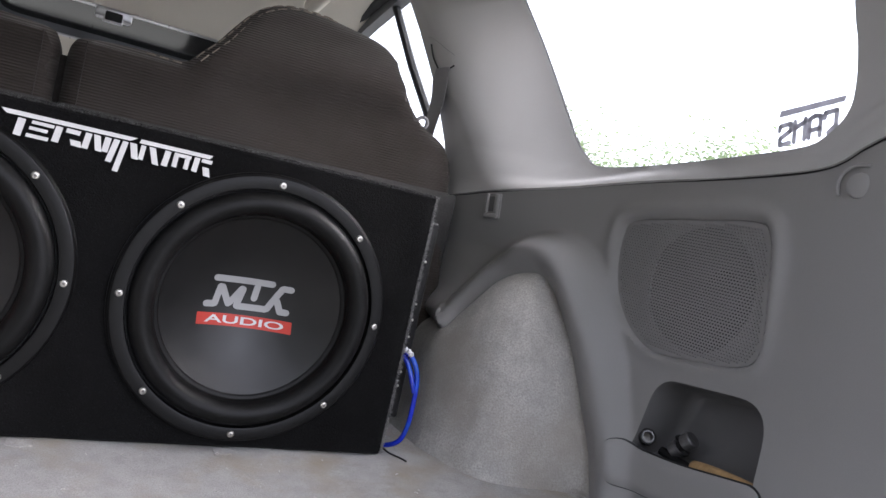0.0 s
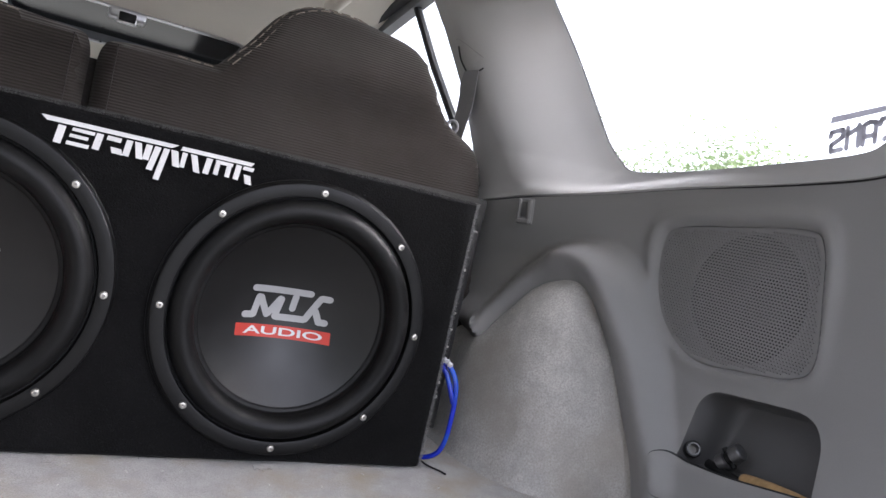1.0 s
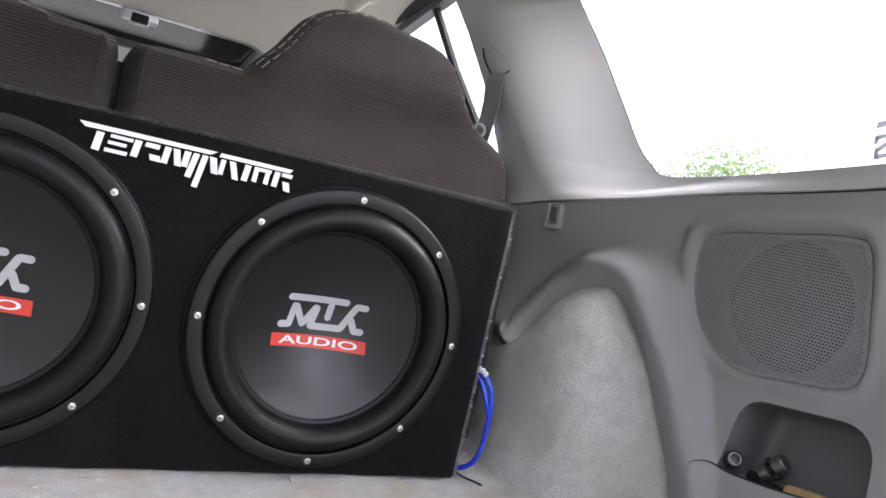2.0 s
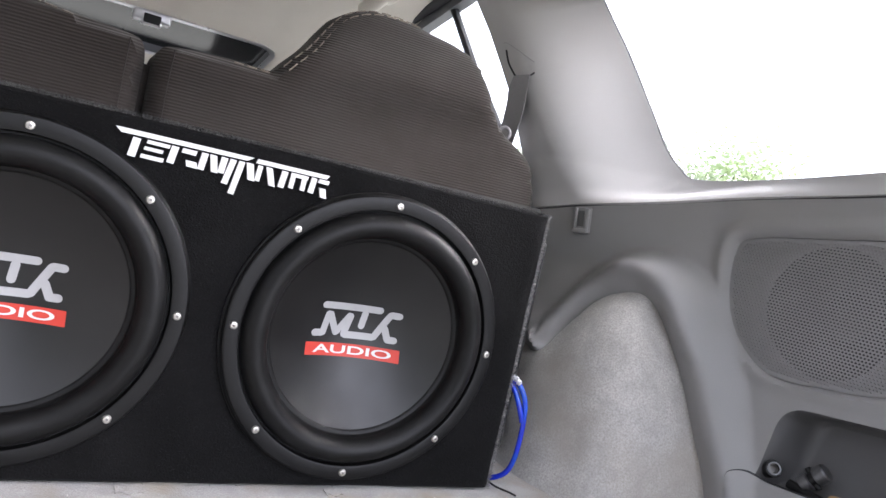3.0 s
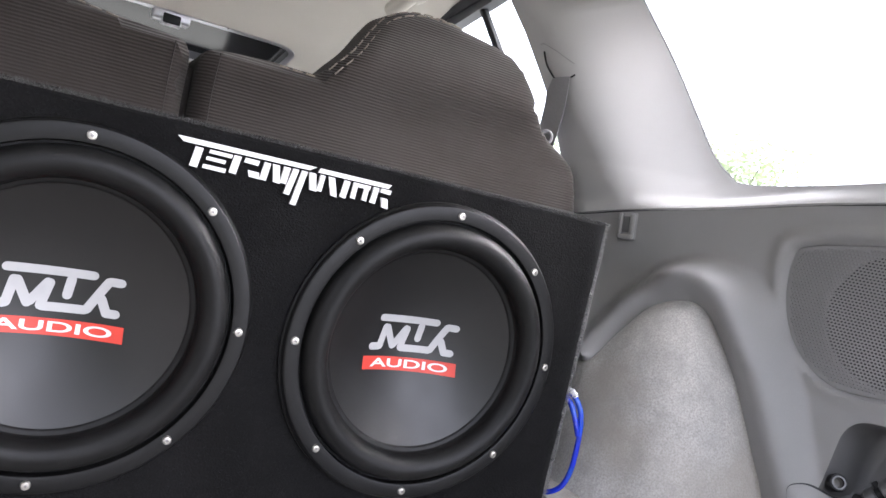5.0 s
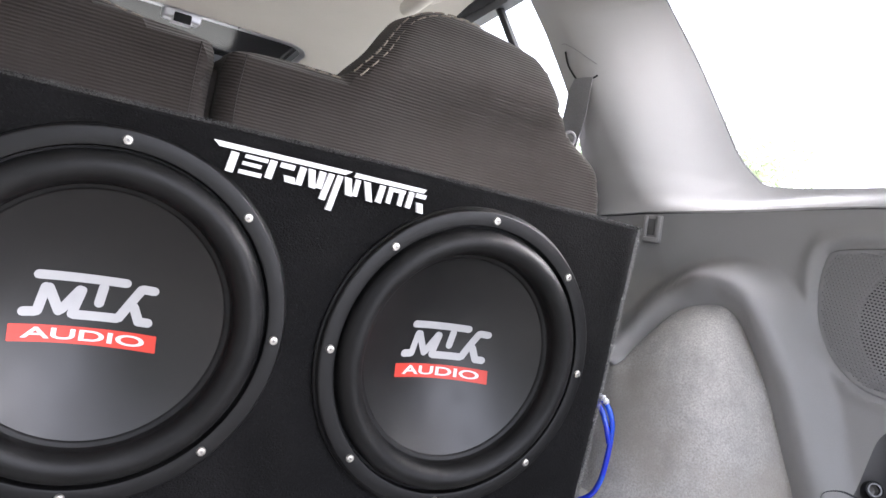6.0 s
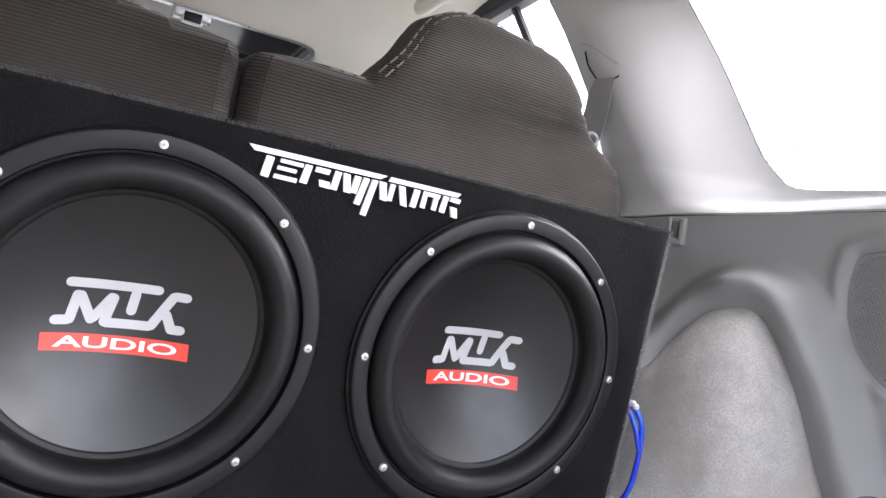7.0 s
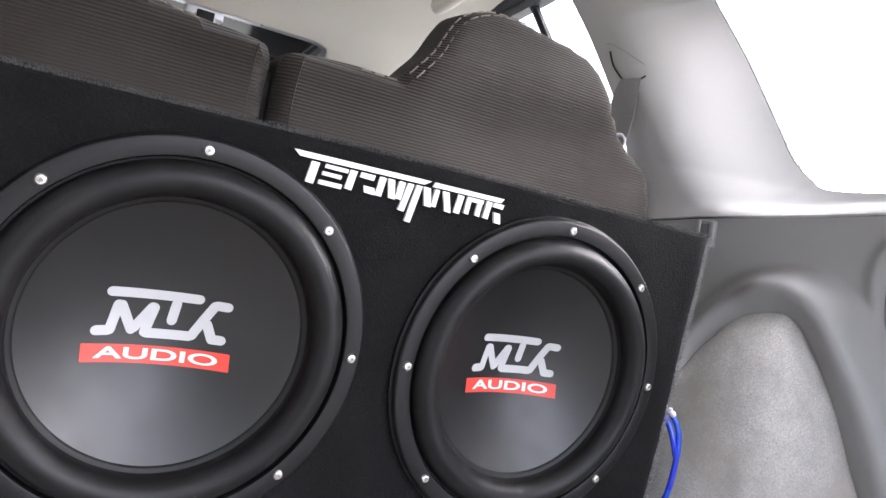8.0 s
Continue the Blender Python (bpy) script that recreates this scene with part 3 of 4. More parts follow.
# ---------------------------------------------------------------- wheel house
def wheel_house():
    rows = []
    foot = spline([(0.276, 0.34), (0.276, 0.16), (0.279, 0.075), (0.288, 0.038), (0.300, 0.000), (0.312, -0.035), (0.332, -0.060), (0.368, -0.077), (0.415, -0.084), (0.466, -0.092)], closed=False, step=12)
    n = 72
    top = np.array([[np.interp(k / n * (len(ARCH) - 1), np.arange(len(ARCH)), ARCH[:, c]) for c in range(3)] for k in range(n + 1)])
    low = np.array([[np.interp(k / n * (len(foot) - 1), np.arange(len(foot)), foot[:, c]) for c in range(2)] for k in range(n + 1)])
    for k in range(n + 1):
        e = Vector(top[k]) + Vector((0.0065, 0, 0.007))
        b = Vector((low[k][0], low[k][1], -0.006))
        c = Vector((b.x + 0.13 * (e.x - b.x), b.y + 0.25 * (e.y - b.y), max(0.0, e.z) * 0.94))
        out = Vector((0, top[k][1] - 0.03, top[k][2] - 0.10)).normalized()
        row = [Vector(top[k]) + Vector((0.035, 0, 0)) + out * 0.030]
        for j in range(33):
            s = j / 32
            p = e * (1 - s) ** 2 + c * 2 * s * (1 - s) + b * s * s
            p.x += 0.0035 * noise.noise(p * 14) + 0.001 * noise.noise(p * 60)
            if s > 0.9:
                p.x -= 0.02 * (s - 0.9) ** 2 * 100 * 0.5
            row.append(p)
        rows.append(row)
    bm = bmesh.new()
    vs = [[bm.verts.new(p) for p in row] for row in rows]
    for a, b in zip(vs, vs[1:]):
        for j in range(33):
            bm.faces.new((a[j], a[j + 1], b[j + 1], b[j]))
    facing(bm, (-1, 0, 0.3))
    ob = tagged(link("wheel_house", bm, CARPET), "wheel-arch hump covered in grey needle-felt carpet", "wheel arch", kind="structure")
    return solid(ob, 0.004, -1)


wheel_house()


# ---------------------------------------------------------------- pieces of the lower trim
def grille():
    """Perforated plastic speaker grille, with the speaker in its cavity behind."""
    pitch, r = 0.0044, 0.00138
    rim = shrunk(GRILLE_RIM, 0.001)
    lo, hi = rim.min(0), rim.max(0)
    cells = []
    for j, z in enumerate(np.arange(lo[1], hi[1], pitch * 0.866)):
        for y in np.arange(lo[0], hi[0], pitch):
            cells.append((y + (j % 2) * pitch / 2, z))
    cells = np.array(cells)
    keep = inside(cells, rim) & (edge_distance(cells, rim)[0] > 0.0042)
    holes = [[(y + r * 1.26 * math.cos(a), z + r * 0.84 * math.sin(a)) for a in np.arange(6) * math.pi / 3 + 0.52] for y, z in cells[keep]]
    v, f, loops = flat_mesh(rim, holes, 0.006)
    centres = cells[keep]
    mid = v[f].mean(1)
    # a triangle is in a hole when its middle lies close to a hole's centre
    good = np.ones(len(f), bool)
    for s in range(0, len(mid), 2000):
        dist = ((mid[s:s + 2000, None, :] - centres[None]) ** 2).sum(2).min(1)
        good[s:s + 2000] = dist > (r * 0.80) ** 2
    f = f[good]

    def place(q):
        d, _ = edge_distance(q, GRILLE_RIM)
        x = side_wall(q)[:, 0] + 0.0045 - 0.003 * (1 - np.exp(-d / 0.03))
        return np.c_[x, q[:, 0], q[:, 1]]

    bm = bmesh.new()
    vs = [bm.verts.new(c) for c in place(v)]
    for t in f:
        bm.faces.new([vs[i] for i in t])
    ob = part("speaker_grille", facing(bm, (-1, 0, 0)), GRILLE, trim_low, "perforated dark grey speaker grille")
    solid(ob, 0.0016, -1)
    bm = sheet(shrunk(GRILLE_RIM, -0.012), [[(-0.172 + 0.080 * math.cos(a), 0.308 + 0.080 * math.sin(a)) for a in np.linspace(0, 2 * math.pi, 48, endpoint=False)]], 0.012,
               lambda q: side_wall(q) + np.array([0.0085, 0, 0]))
    solid(part("speaker_mount", facing(bm, (-1, 0, 0)), TRIM_DARK, trim_low), 0.003, -1)
    bm = lathe([(0.100, 0.004), (0.092, 0.0), (0.078, 0.002), (0.070, 0.006), (0.030, 0.028), (0.024, 0.022), (0.0, 0.016)], 48)
    bmesh.ops.transform(bm, matrix=Matrix.Translation((0.508, -0.172, 0.308)) @ Matrix.Rotation(radians(-90), 4, "Z"), verts=bm.verts[:])
    part("door_speaker_cone", bm, CAVITY, trim_low, "black loudspeaker cone behind the grille")


grille()


def pocket():
    """Open storage pocket: side walls, rounded back, and the flap across its lower edge."""
    rim = resample(POCKET_RIM, 0.006)
    steps = [(0.0, 0.0), (0.003, 0.0015), (0.030, 0.004), (0.052, 0.007), (0.060, 0.010), (0.064, 0.016)]
    bm = bmesh.new()
    rows = []
    at_rim = lower_wall(rim)
    for depth, inset in steps:
        q = shrunk(rim, inset)
        rows.append([bm.verts.new((x + depth, y, z)) for x, (y, z) in zip(at_rim[:, 0], q)])
    n = len(rim)
    for a, b in zip(rows, rows[1:]):
        for i in range(n):
            bm.faces.new((a[i], a[(i + 1) % n], b[(i + 1) % n], b[i]))
    cap = bm.faces.new(rows[-1])
    bmesh.ops.triangulate(bm, faces=[cap])
    facing(bm, (-1, 0, 0))
    # darker than the panel to stand for the shade inside
    ob = part("storage_pocket", bm, SHADED_TRIM, trim_low, "open storage pocket in trim plastic, its shade put into the colour")
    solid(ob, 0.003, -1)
    edge = rounded([(-0.1245, 0.090), (-0.136, 0.097), (-0.160, 0.0925), (-0.225, 0.0985), (-0.328, 0.1195), (-0.3425, 0.114), (-0.352, 0.060), (-0.210, 0.046), (-0.138, 0.040)],
                   [0.008, 0.006, 0.03, 0.08, 0.01, 0.012, 0.02, 0.06, 0.015], 6)
    d_edge = resample(edge, 0.005)

    def place(q):
        base = lower_wall(q)
        d, _ = edge_distance(q, d_edge)
        base[:, 0] += -0.0075 + 0.004 * np.exp(-(d / 0.003))
        return base

    bm = sheet(d_edge, [], 0.006, place)
    flap = part("pocket_flap", facing(bm, (-1, 0, 0)), TRIM_DARK, trim_low, "dark grey flap with a shadow gap round it")
    solid(flap, 0.008, -1)
    big = shrunk(d_edge, -0.0016)
    bm = ring_between(big, shrunk(d_edge, 0.001), lambda q: lower_wall(q) - np.array([0.0006, 0, 0]))
    solid(part("flap_gap", facing(bm, (-1, 0, 0)), SEAL, trim_low, "dark gap line"), 0.0005, -1)


pocket()


def bag_hook():
    """Small moulded hook under the parting line."""
    a = lower_wall(np.array([(0.181, 0.358)]))[0]
    turn = Matrix.Translation(a) @ Matrix.Rotation(radians(-66), 4, "Z") @ Matrix.Rotation(radians(-6), 4, "Y") @ Matrix.Diagonal((1.22, 1.0, 1.0, 1.0))
    body = merge(block((-0.0115, -0.004, -0.021), (0.0115, 0.004, 0.020), 0.0025), block((-0.0095, -0.0095, -0.021), (0.0095, -0.003, -0.013), 0.002),
                 block((0.004, -0.0085, -0.020), (0.0105, -0.003, 0.018), 0.002), block((-0.0105, -0.0085, -0.020), (-0.006, -0.003, 0.018), 0.0015))
    bmesh.ops.transform(body, matrix=turn, verts=body.verts[:])
    part("bag_hook", body, TRIM_DARK, trim_low, "small moulded bag hook")
    slot = block((-0.0055, -0.0052, -0.010), (0.0032, -0.0042, 0.014), 0.0005)
    bmesh.ops.transform(slot, matrix=turn, verts=slot.verts[:])
    # shade in the slot comes from the darker trim colour
    part("hook_slot", slot, SHADED_TRIM, trim_low)


bag_hook()


def trim_knob():
    """Round cap in a dished recess near the rear pillar."""
    a = lower_wall(np.array([(-0.356, 0.452)]))[0]
    bm = lathe([(0.0, -0.0035), (0.010, -0.0035), (0.0128, -0.002), (0.0138, 0.001), (0.0142, 0.004)], 32)
    turn = Matrix.Translation(a) @ Matrix.Rotation(radians(-82), 4, "Z")
    bmesh.ops.transform(bm, matrix=turn, verts=bm.verts[:])
    part("round_cap", bm, TRIM_DARK, trim_low, "round grey trim cap")
    arc = [(0.0215 * math.cos(t), -0.0015, 0.0215 * math.sin(t)) for t in np.linspace(radians(70), radians(215), 18)]
    bm = tube(arc, 0.0019, 8)
    bmesh.ops.transform(bm, matrix=turn, verts=bm.verts[:])
    part("cap_rim", bm, TRIM_DARK, trim_low)


trim_knob()


# ---------------------------------------------------------------- loudspeaker box
BOX_L, BOX_R, BOX_TOP, BAFFLE = -0.556, 0.2035, 0.3490, 0.010
PITCH = 0.3518        # distance between the two drivers
DRIVER_Z = 0.172


def circle(cx, cz, r, n=96):
    return np.array([(cx + r * math.cos(a), cz + r * math.sin(a)) for a in np.linspace(0, 2 * math.pi, n, endpoint=False)])


def top_lift(x):
    """The lid is padded a little higher away from the amplifier side."""
    return 0.0045 * min(1.0, max(0.0, (0.19 - x) / 0.3))


def speaker_box():
    box = thing("speaker_box", "black felt-covered twin loudspeaker box with fuzzy edges", "speaker box")
    rim = rounded([(BOX_L, 0.001), (BOX_R, 0.001), (BOX_R, BOX_TOP), (BOX_L, BOX_TOP)], 0.005, 4)
    front, rest = pillow(rim, [circle(0, DRIVER_Z, 0.1425), circle(-PITCH, DRIVER_Z, 0.1425)], 0.008, 0.006,
                         lambda x, z: BAFFLE + 0.0006 * np.sin(x * 61 + z * 37), lambda x, z: 0.238 - 0.06 * z)
    for v in [*front.verts, *rest.verts]:     # felt wrapped loosely over the edges
        x, z = v.co.x, v.co.z
        if z > BOX_TOP - 0.02:
            v.co.z += (top_lift(x) + 0.0016 * noise.noise(Vector((x * 45, 1, 0))) + 0.0010 * noise.noise(Vector((x * 170, 7, 0)))) * (z - BOX_TOP + 0.02) / 0.02
        if x > BOX_R - 0.02:
            v.co.x += (0.0014 * noise.noise(Vector((z * 45, 3, 0))) + 0.0009 * noise.noise(Vector((z * 170, 5, 0)))) * (x - BOX_R + 0.02) / 0.02
    solid(part("baffle", front, BOX_FELT, box), 0.012, -1)
    part("carcass", rest, BOX_FELT, box)
    # loose fibres that stand off the cut edges of the felt
    rng = random.Random(7)
    bm = bmesh.new()

    def hair(bm, p, way, length):
        side = way.cross(Vector((rng.uniform(-1, 1), rng.uniform(-1, 1), rng.uniform(-1, 1)))).normalized() * 0.00024
        bend = Vector((rng.uniform(-1, 1), rng.uniform(-1, 1), rng.uniform(-1, 1))) * length * 0.5
        a, b = bm.verts.new(p - side), bm.verts.new(p + side)
        c, d = bm.verts.new(p + way * length * 0.55 - side * 0.7 + bend * 0.4), bm.verts.new(p + way * length * 0.55 + side * 0.7 + bend * 0.4)
        e = bm.verts.new(p + way * length + bend)
        bm.faces.new((a, b, d, c))
        bm.faces.new((c, d, e))

    for _ in range(9000):
        x = rng.uniform(BOX_L, BOX_R)
        u = rng.random()
        p = Vector((x, BAFFLE + 0.0008 + 0.012 * u * u, BOX_TOP - 0.0034 + 0.0034 * u + top_lift(x)))
        hair(bm, p, Vector((rng.uniform(-.6, .6), -0.5 + 0.6 * u, 0.5 + rng.random())).normalized(), rng.uniform(0.0010, 0.0030))
    part("top_fuzz", bm, TOP_FUZZ, box, "dark grey fibres along the top edge", smooth=False)["kind"] = "stuff"
    bm = bmesh.new()
    for _ in range(4500):
        z = rng.uniform(0.002, BOX_TOP)
        p = Vector((BOX_R - rng.uniform(0, 0.003), BAFFLE + rng.uniform(0.0005, 0.006), z))
        hair(bm, p, Vector((0.6 + rng.random(), -0.6 + rng.random(), rng.uniform(-.6, .6))).normalized(), rng.uniform(0.0012, 0.0042))
    part("edge_fuzz", bm, FUZZ, box, "grey fibres along the cut side edge", smooth=False)["kind"] = "stuff"
    # brushed nap lying on the front
    bm = bmesh.new()
    for _ in range(15000):
        x, z = rng.uniform(BOX_L + 0.004, BOX_R - 0.003), rng.uniform(0.003, BOX_TOP - 0.002)
        if min(math.hypot(x, z - DRIVER_Z), math.hypot(x + PITCH, z - DRIVER_Z)) > 0.150:
            hair(bm, Vector((x, BAFFLE - 0.0007, z)), Vector((rng.uniform(-1, 1), -0.10, rng.uniform(-.7, .3))).normalized(), rng.uniform(0.0012, 0.0034))
    part("front_nap", bm, NAP, box, "brushed fibres of the black felt", smooth=False)["kind"] = "stuff"

    # white emblem strip: a long split bar with slanted strokes below it
    drawn = []

    def strip(points, name):
        part(name, prism(points, BAFFLE - 0.0020 - 0.00005 * len(drawn), BAFFLE + 0.002), WHITE, box, smooth=False)
        drawn.append(name)

    x0, z1 = -0.2865, 0.3385
    strip([(x0, z1), (x0 + 0.127, z1 - 0.0010), (x0 + 0.120, z1 - 0.0052), (x0 + 0.0055, z1 - 0.0046)], "emblem_bar")
    strip([(x0 + 0.1305, z1 - 0.0012), (x0 + 0.2055, z1 - 0.0020), (x0 + 0.2025, z1 - 0.0062), (x0 + 0.129, z1 - 0.0055)], "emblem_bar")
    top = z1 - 0.0064
    strokes = [  # left edge, width, drop, slant
        (0.0160, 0.0085, 0.0215, -0.0030), (0.0285, 0.0200, 0.0045, -0.0005), (0.0270, 0.0165, 0.0045, -0.0005), (0.0250, 0.0200, 0.0050, -0.0005),
        (0.0500, 0.0080, 0.0200, -0.0030), (0.0600, 0.0130, 0.0060, -0.0010), (0.0640, 0.0100, 0.0075, 0.0020), (0.0775, 0.0075, 0.0200, -0.0025),
        (0.0850, 0.0080, 0.0200, 0.0040), (0.0960, 0.0075, 0.0190, -0.0020), (0.1045, 0.0072, 0.0300, -0.0060), (0.1130, 0.0070, 0.0400, -0.0065),
        (0.1200, 0.0085, 0.0200, 0.0045), (0.1315, 0.0060, 0.0190, -0.0015), (0.1395, 0.0080, 0.0215, 0.0065), (0.1560, 0.0075, 0.0205, -0.0025),
        (0.1665, 0.0170, 0.0050, -0.0005), (0.1655, 0.0060, 0.0190, -0.0010), (0.1775, 0.0060, 0.0190, -0.0010), (0.1870, 0.0070, 0.0195, -0.0020),
        (0.1950, 0.0110, 0.0055, -0.0010), (0.1965, 0.0085, 0.0120, 0.0030)]
    lift = {2: 0.0075, 3: 0.0162, 6: 0.0125, 21: 0.0105}
    for i, (a, w, drop, slant) in enumerate(strokes):
        t = top - 0.84 * lift.get(i, 0.0) - a * 0.004
        w = w * 0.80 if drop > 0.01 else w
        drop, slant = drop * 0.84, slant * 0.84
        strip([(x0 + a, t), (x0 + a + w, t - 0.0004), (x0 + a + w + slant, t - drop), (x0 + a + slant, t - drop + 0.0006)], "emblem_stroke")
    return box


speaker_box()


RIM = 0.106           # edge of the dished cone


def dish_y(r):
    return 0.0155 + 0.0345 * (1 - np.clip(np.asarray(r) / RIM, 0, 1) ** 2)


def on_dish(bm, off=0.0006):
    """Lay a flat (x, z) shape on the cone."""
    for v in bm.verts:
        v.co.y = float(dish_y(math.hypot(v.co.x, v.co.z))) - off + v.co.y
    return bm


def flat_shape(poly, gap=0.006):
    return facing(sheet(poly, [], gap, lambda q: np.c_[q[:, 0], 0 * q[:, 0], q[:, 1]]), (0, -1, 0))


def capsule(a, b, w, n=7):
    a, b = np.array(a), np.array(b)
    t = math.atan2(*(b - a)[::-1])
    pts = [b + w / 2 * np.array((math.cos(t + s), math.sin(t + s))) for s in np.linspace(-math.pi / 2, math.pi / 2, n)]
    pts += [a + w / 2 * np.array((math.cos(t + s), math.sin(t + s))) for s in np.linspace(math.pi / 2, 3 * math.pi / 2, n)]
    return np.array(pts)


def letters(text, size, width):
    """Flat letters from the built-in font, centred, as a mesh in (x, z)."""
    cu = bpy.data.curves.new("letters", "FONT")
    cu.body, cu.size, cu.align_x, cu.align_y = text, size, "CENTER", "CENTER"
    cu.offset = size * 0.018
    ob = new("letters", cu)
    me = bpy.data.meshes.new_from_object(ob.evaluated_get(bpy.context.evaluated_depsgraph_get()))
    bpy.data.objects.remove(ob)
    bm = bmesh.new()
    bm.from_mesh(me)
    bpy.data.meshes.remove(me)
    lo, hi = min(v.co.x for v in bm.verts), max(v.co.x for v in bm.verts)
    k = width / (hi - lo)
    for v in bm.verts:
        v.co = Vector(((v.co.x - (lo + hi) / 2) * k, 0, v.co.y))
    return facing(bm, (0, -1, 0))


def subwoofer():
    sub = thing("subwoofer", "round black subwoofer with satin cone and silver and red emblem", "subwoofer", "drivers in the box", (0, 0, DRIVER_Z))
    ring = lathe([(0.1606, 0.0098), (0.1604, 0.0066), (0.1586, 0.0050), (0.1580, 0.0034), (0.1576, 0.0014), (0.1566, 0.0003), (0.1555, 0.0), (0.1445, 0.0), (0.1425, 0.0006), (0.1415, 0.0026), (0.1412, 0.0098)], 128)
    part("mounting_ring", ring, RING, sub)
    part("gasket_gap", lathe([(0.1415, 0.0075), (0.1380, 0.0080)], 96), GAP_BLACK, sub)
    c, h = 0.1255, 0.0136
    roll = [(c + h * math.cos(t), 0.0075 - 0.0165 * math.sin(t)) for t in np.linspace(0, math.pi, 22)]
    part("surround", lathe(roll, 128), RUBBER, sub)
    part("cone_lip", lathe([(0.1122, 0.0070), (0.1116, 0.0100), (0.1104, 0.0122), (0.1080, 0.0130), (0.1064, 0.0140), (0.1058, 0.0158)], 128), RUBBER, sub)
    part("cone", lathe([(r, float(dish_y(r))) for r in np.linspace(RIM, 0, 26)], 128), CONE, sub)
    for k in range(8):
        a = radians(45 * k)
        at = Matrix.Translation((0.149 * math.cos(a), 0, 0.149 * math.sin(a)))
        head = lathe([(0.0, -0.0023), (0.0014, -0.0023), (0.0015, -0.0019), (0.0017, -0.0025), (0.0033, -0.0022), (0.0041, -0.0012), (0.0043, 0.0004)], 20)
        bmesh.ops.transform(head, matrix=at, verts=head.verts[:])
        screw = part("screw", head, STEEL, sub, "zinc-plated screw")
        socket = lathe([(0.0, -0.00245), (0.0013, -0.0024)], 6)
        bmesh.ops.transform(socket, matrix=at, verts=socket.verts[:])
        part("screw_socket", socket, SCREW_DARK, screw)
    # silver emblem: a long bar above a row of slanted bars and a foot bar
    w = 0.0080
    marks = [[(-0.0430, 0.0258), (0.0245, 0.0262)], [(-0.0500, -0.0066), (-0.0415, -0.0062)], [(-0.0400, -0.0056), (-0.0365, 0.0152)],
             [(-0.0340, 0.0150), (-0.0240, -0.0045)], [(-0.0220, -0.0030), (-0.0105, 0.0152)], [(-0.0090, 0.0148), (-0.0135, -0.0060)], [(-0.0120, -0.0066), (0.0215, -0.0060)],
             [(0.0075, 0.0200), (0.0060, 0.0055)], [(0.0235, -0.0050), (0.0375, 0.0225)], [(0.0390, 0.0232), (0.0475, 0.0232)], [(0.0340, 0.0060), (0.0395, -0.0060)], [(0.0395, -0.0062), (0.0470, -0.0060)]]
    for i, (a, b) in enumerate(marks):
        part("emblem_bar", on_dish(flat_shape(capsule(a, b, w)), 0.0006 + 0.00005 * i), SILVER, sub, "silver printed emblem bar")
    plate = rounded([(-0.0590, -0.0172), (0.0562, -0.0166), (0.0570, -0.0316), (-0.0582, -0.0316)], 0.0008, 2)
    part("emblem_plate", on_dish(flat_shape(plate), 0.0005), RED, sub, "red printed plate")
    text = letters("AUDIO", 0.0126, 0.096)
    bmesh.ops.translate(text, vec=(-0.0010, 0, -0.0243), verts=text.verts[:])
    bmesh.ops.subdivide_edges(text, edges=[e for e in text.edges if e.calc_length() > 0.006], cuts=2)
    part("emblem_word", on_dish(text, 0.0011), WHITE, sub, "white word AUDIO on the red plate")
    return sub


first = subwoofer()
copy_thing(first, Matrix.Translation((-PITCH, 0.004, DRIVER_Z + 0.0012)))


# ---------------------------------------------------------------- amplifier on the box's side, and its cable
def amplifier():
    amp = thing("amplifier", "black finned amplifier screwed to the side of the speaker box", "amplifier")
    part("case", block((0.2045, 0.034, 0.045), (0.226, 0.215, 0.315), 0.004), BLACK_PLASTIC, amp)
    for k in range(7):
        y = 0.050 + k * 0.024
        part("fin", block((0.2258, y, 0.050), (0.233, y + 0.006, 0.310), 0.0015), BLACK_PLASTIC, amp)
    for z in (0.262, 0.205, 0.183, 0.160, 0.112, 0.093):
        part("terminal", block((0.2065, 0.024, z - 0.006), (0.215, 0.0345, z + 0.006), 0.0015), BLACK_PLASTIC, amp)
        bm = lathe([(0.0, -0.0012), (0.0014, -0.0010), (0.0017, 0.0)], 14)
        bmesh.ops.translate(bm, vec=(0.2115, 0.0240, z), verts=bm.verts[:])
        part("terminal_screw", bm, STEEL, amp, "bright terminal screw")
    return amp


amplifier()


def cable():
    wire = thing("speaker_cable", "blue two-core cable looping from the amplifier to the floor", "cable")
    a = spline([(0.209, 0.026, 0.139), (0.218, 0.018, 0.136), (0.2275, 0.012, 0.120), (0.2320, 0.010, 0.098), (0.2325, 0.009, 0.066), (0.2320, 0.011, 0.040), (0.2285, 0.018, 0.020), (0.219, 0.030, 0.0085), (0.206, 0.046, 0.0055), (0.196, 0.068, 0.008)], closed=False, step=8)
    part("jacket", tube(a, 0.0034, 10), BLUE, wire)
    b = spline([(0.209, 0.028, 0.135), (0.2155, 0.019, 0.127), (0.2215, 0.013, 0.112), (0.2255, 0.010, 0.100), (0.2300, 0.0093, 0.090)], closed=False, step=8)
    part("jacket", tube(b, 0.0034, 10), BLUE, wire)
    tip = spline([(0.205, 0.030, 0.140), (0.209, 0.024, 0.1425), (0.2145, 0.019, 0.141), (0.219, 0.016, 0.136)], closed=False, step=5)
    part("bare_end", tube(tip, [0.0038 + 0.0009 * math.sin(i * 2.1) for i in range(len(tip))], 9), BARE_WIRE, wire, "frayed silvery wire end")
    return wire


cable()


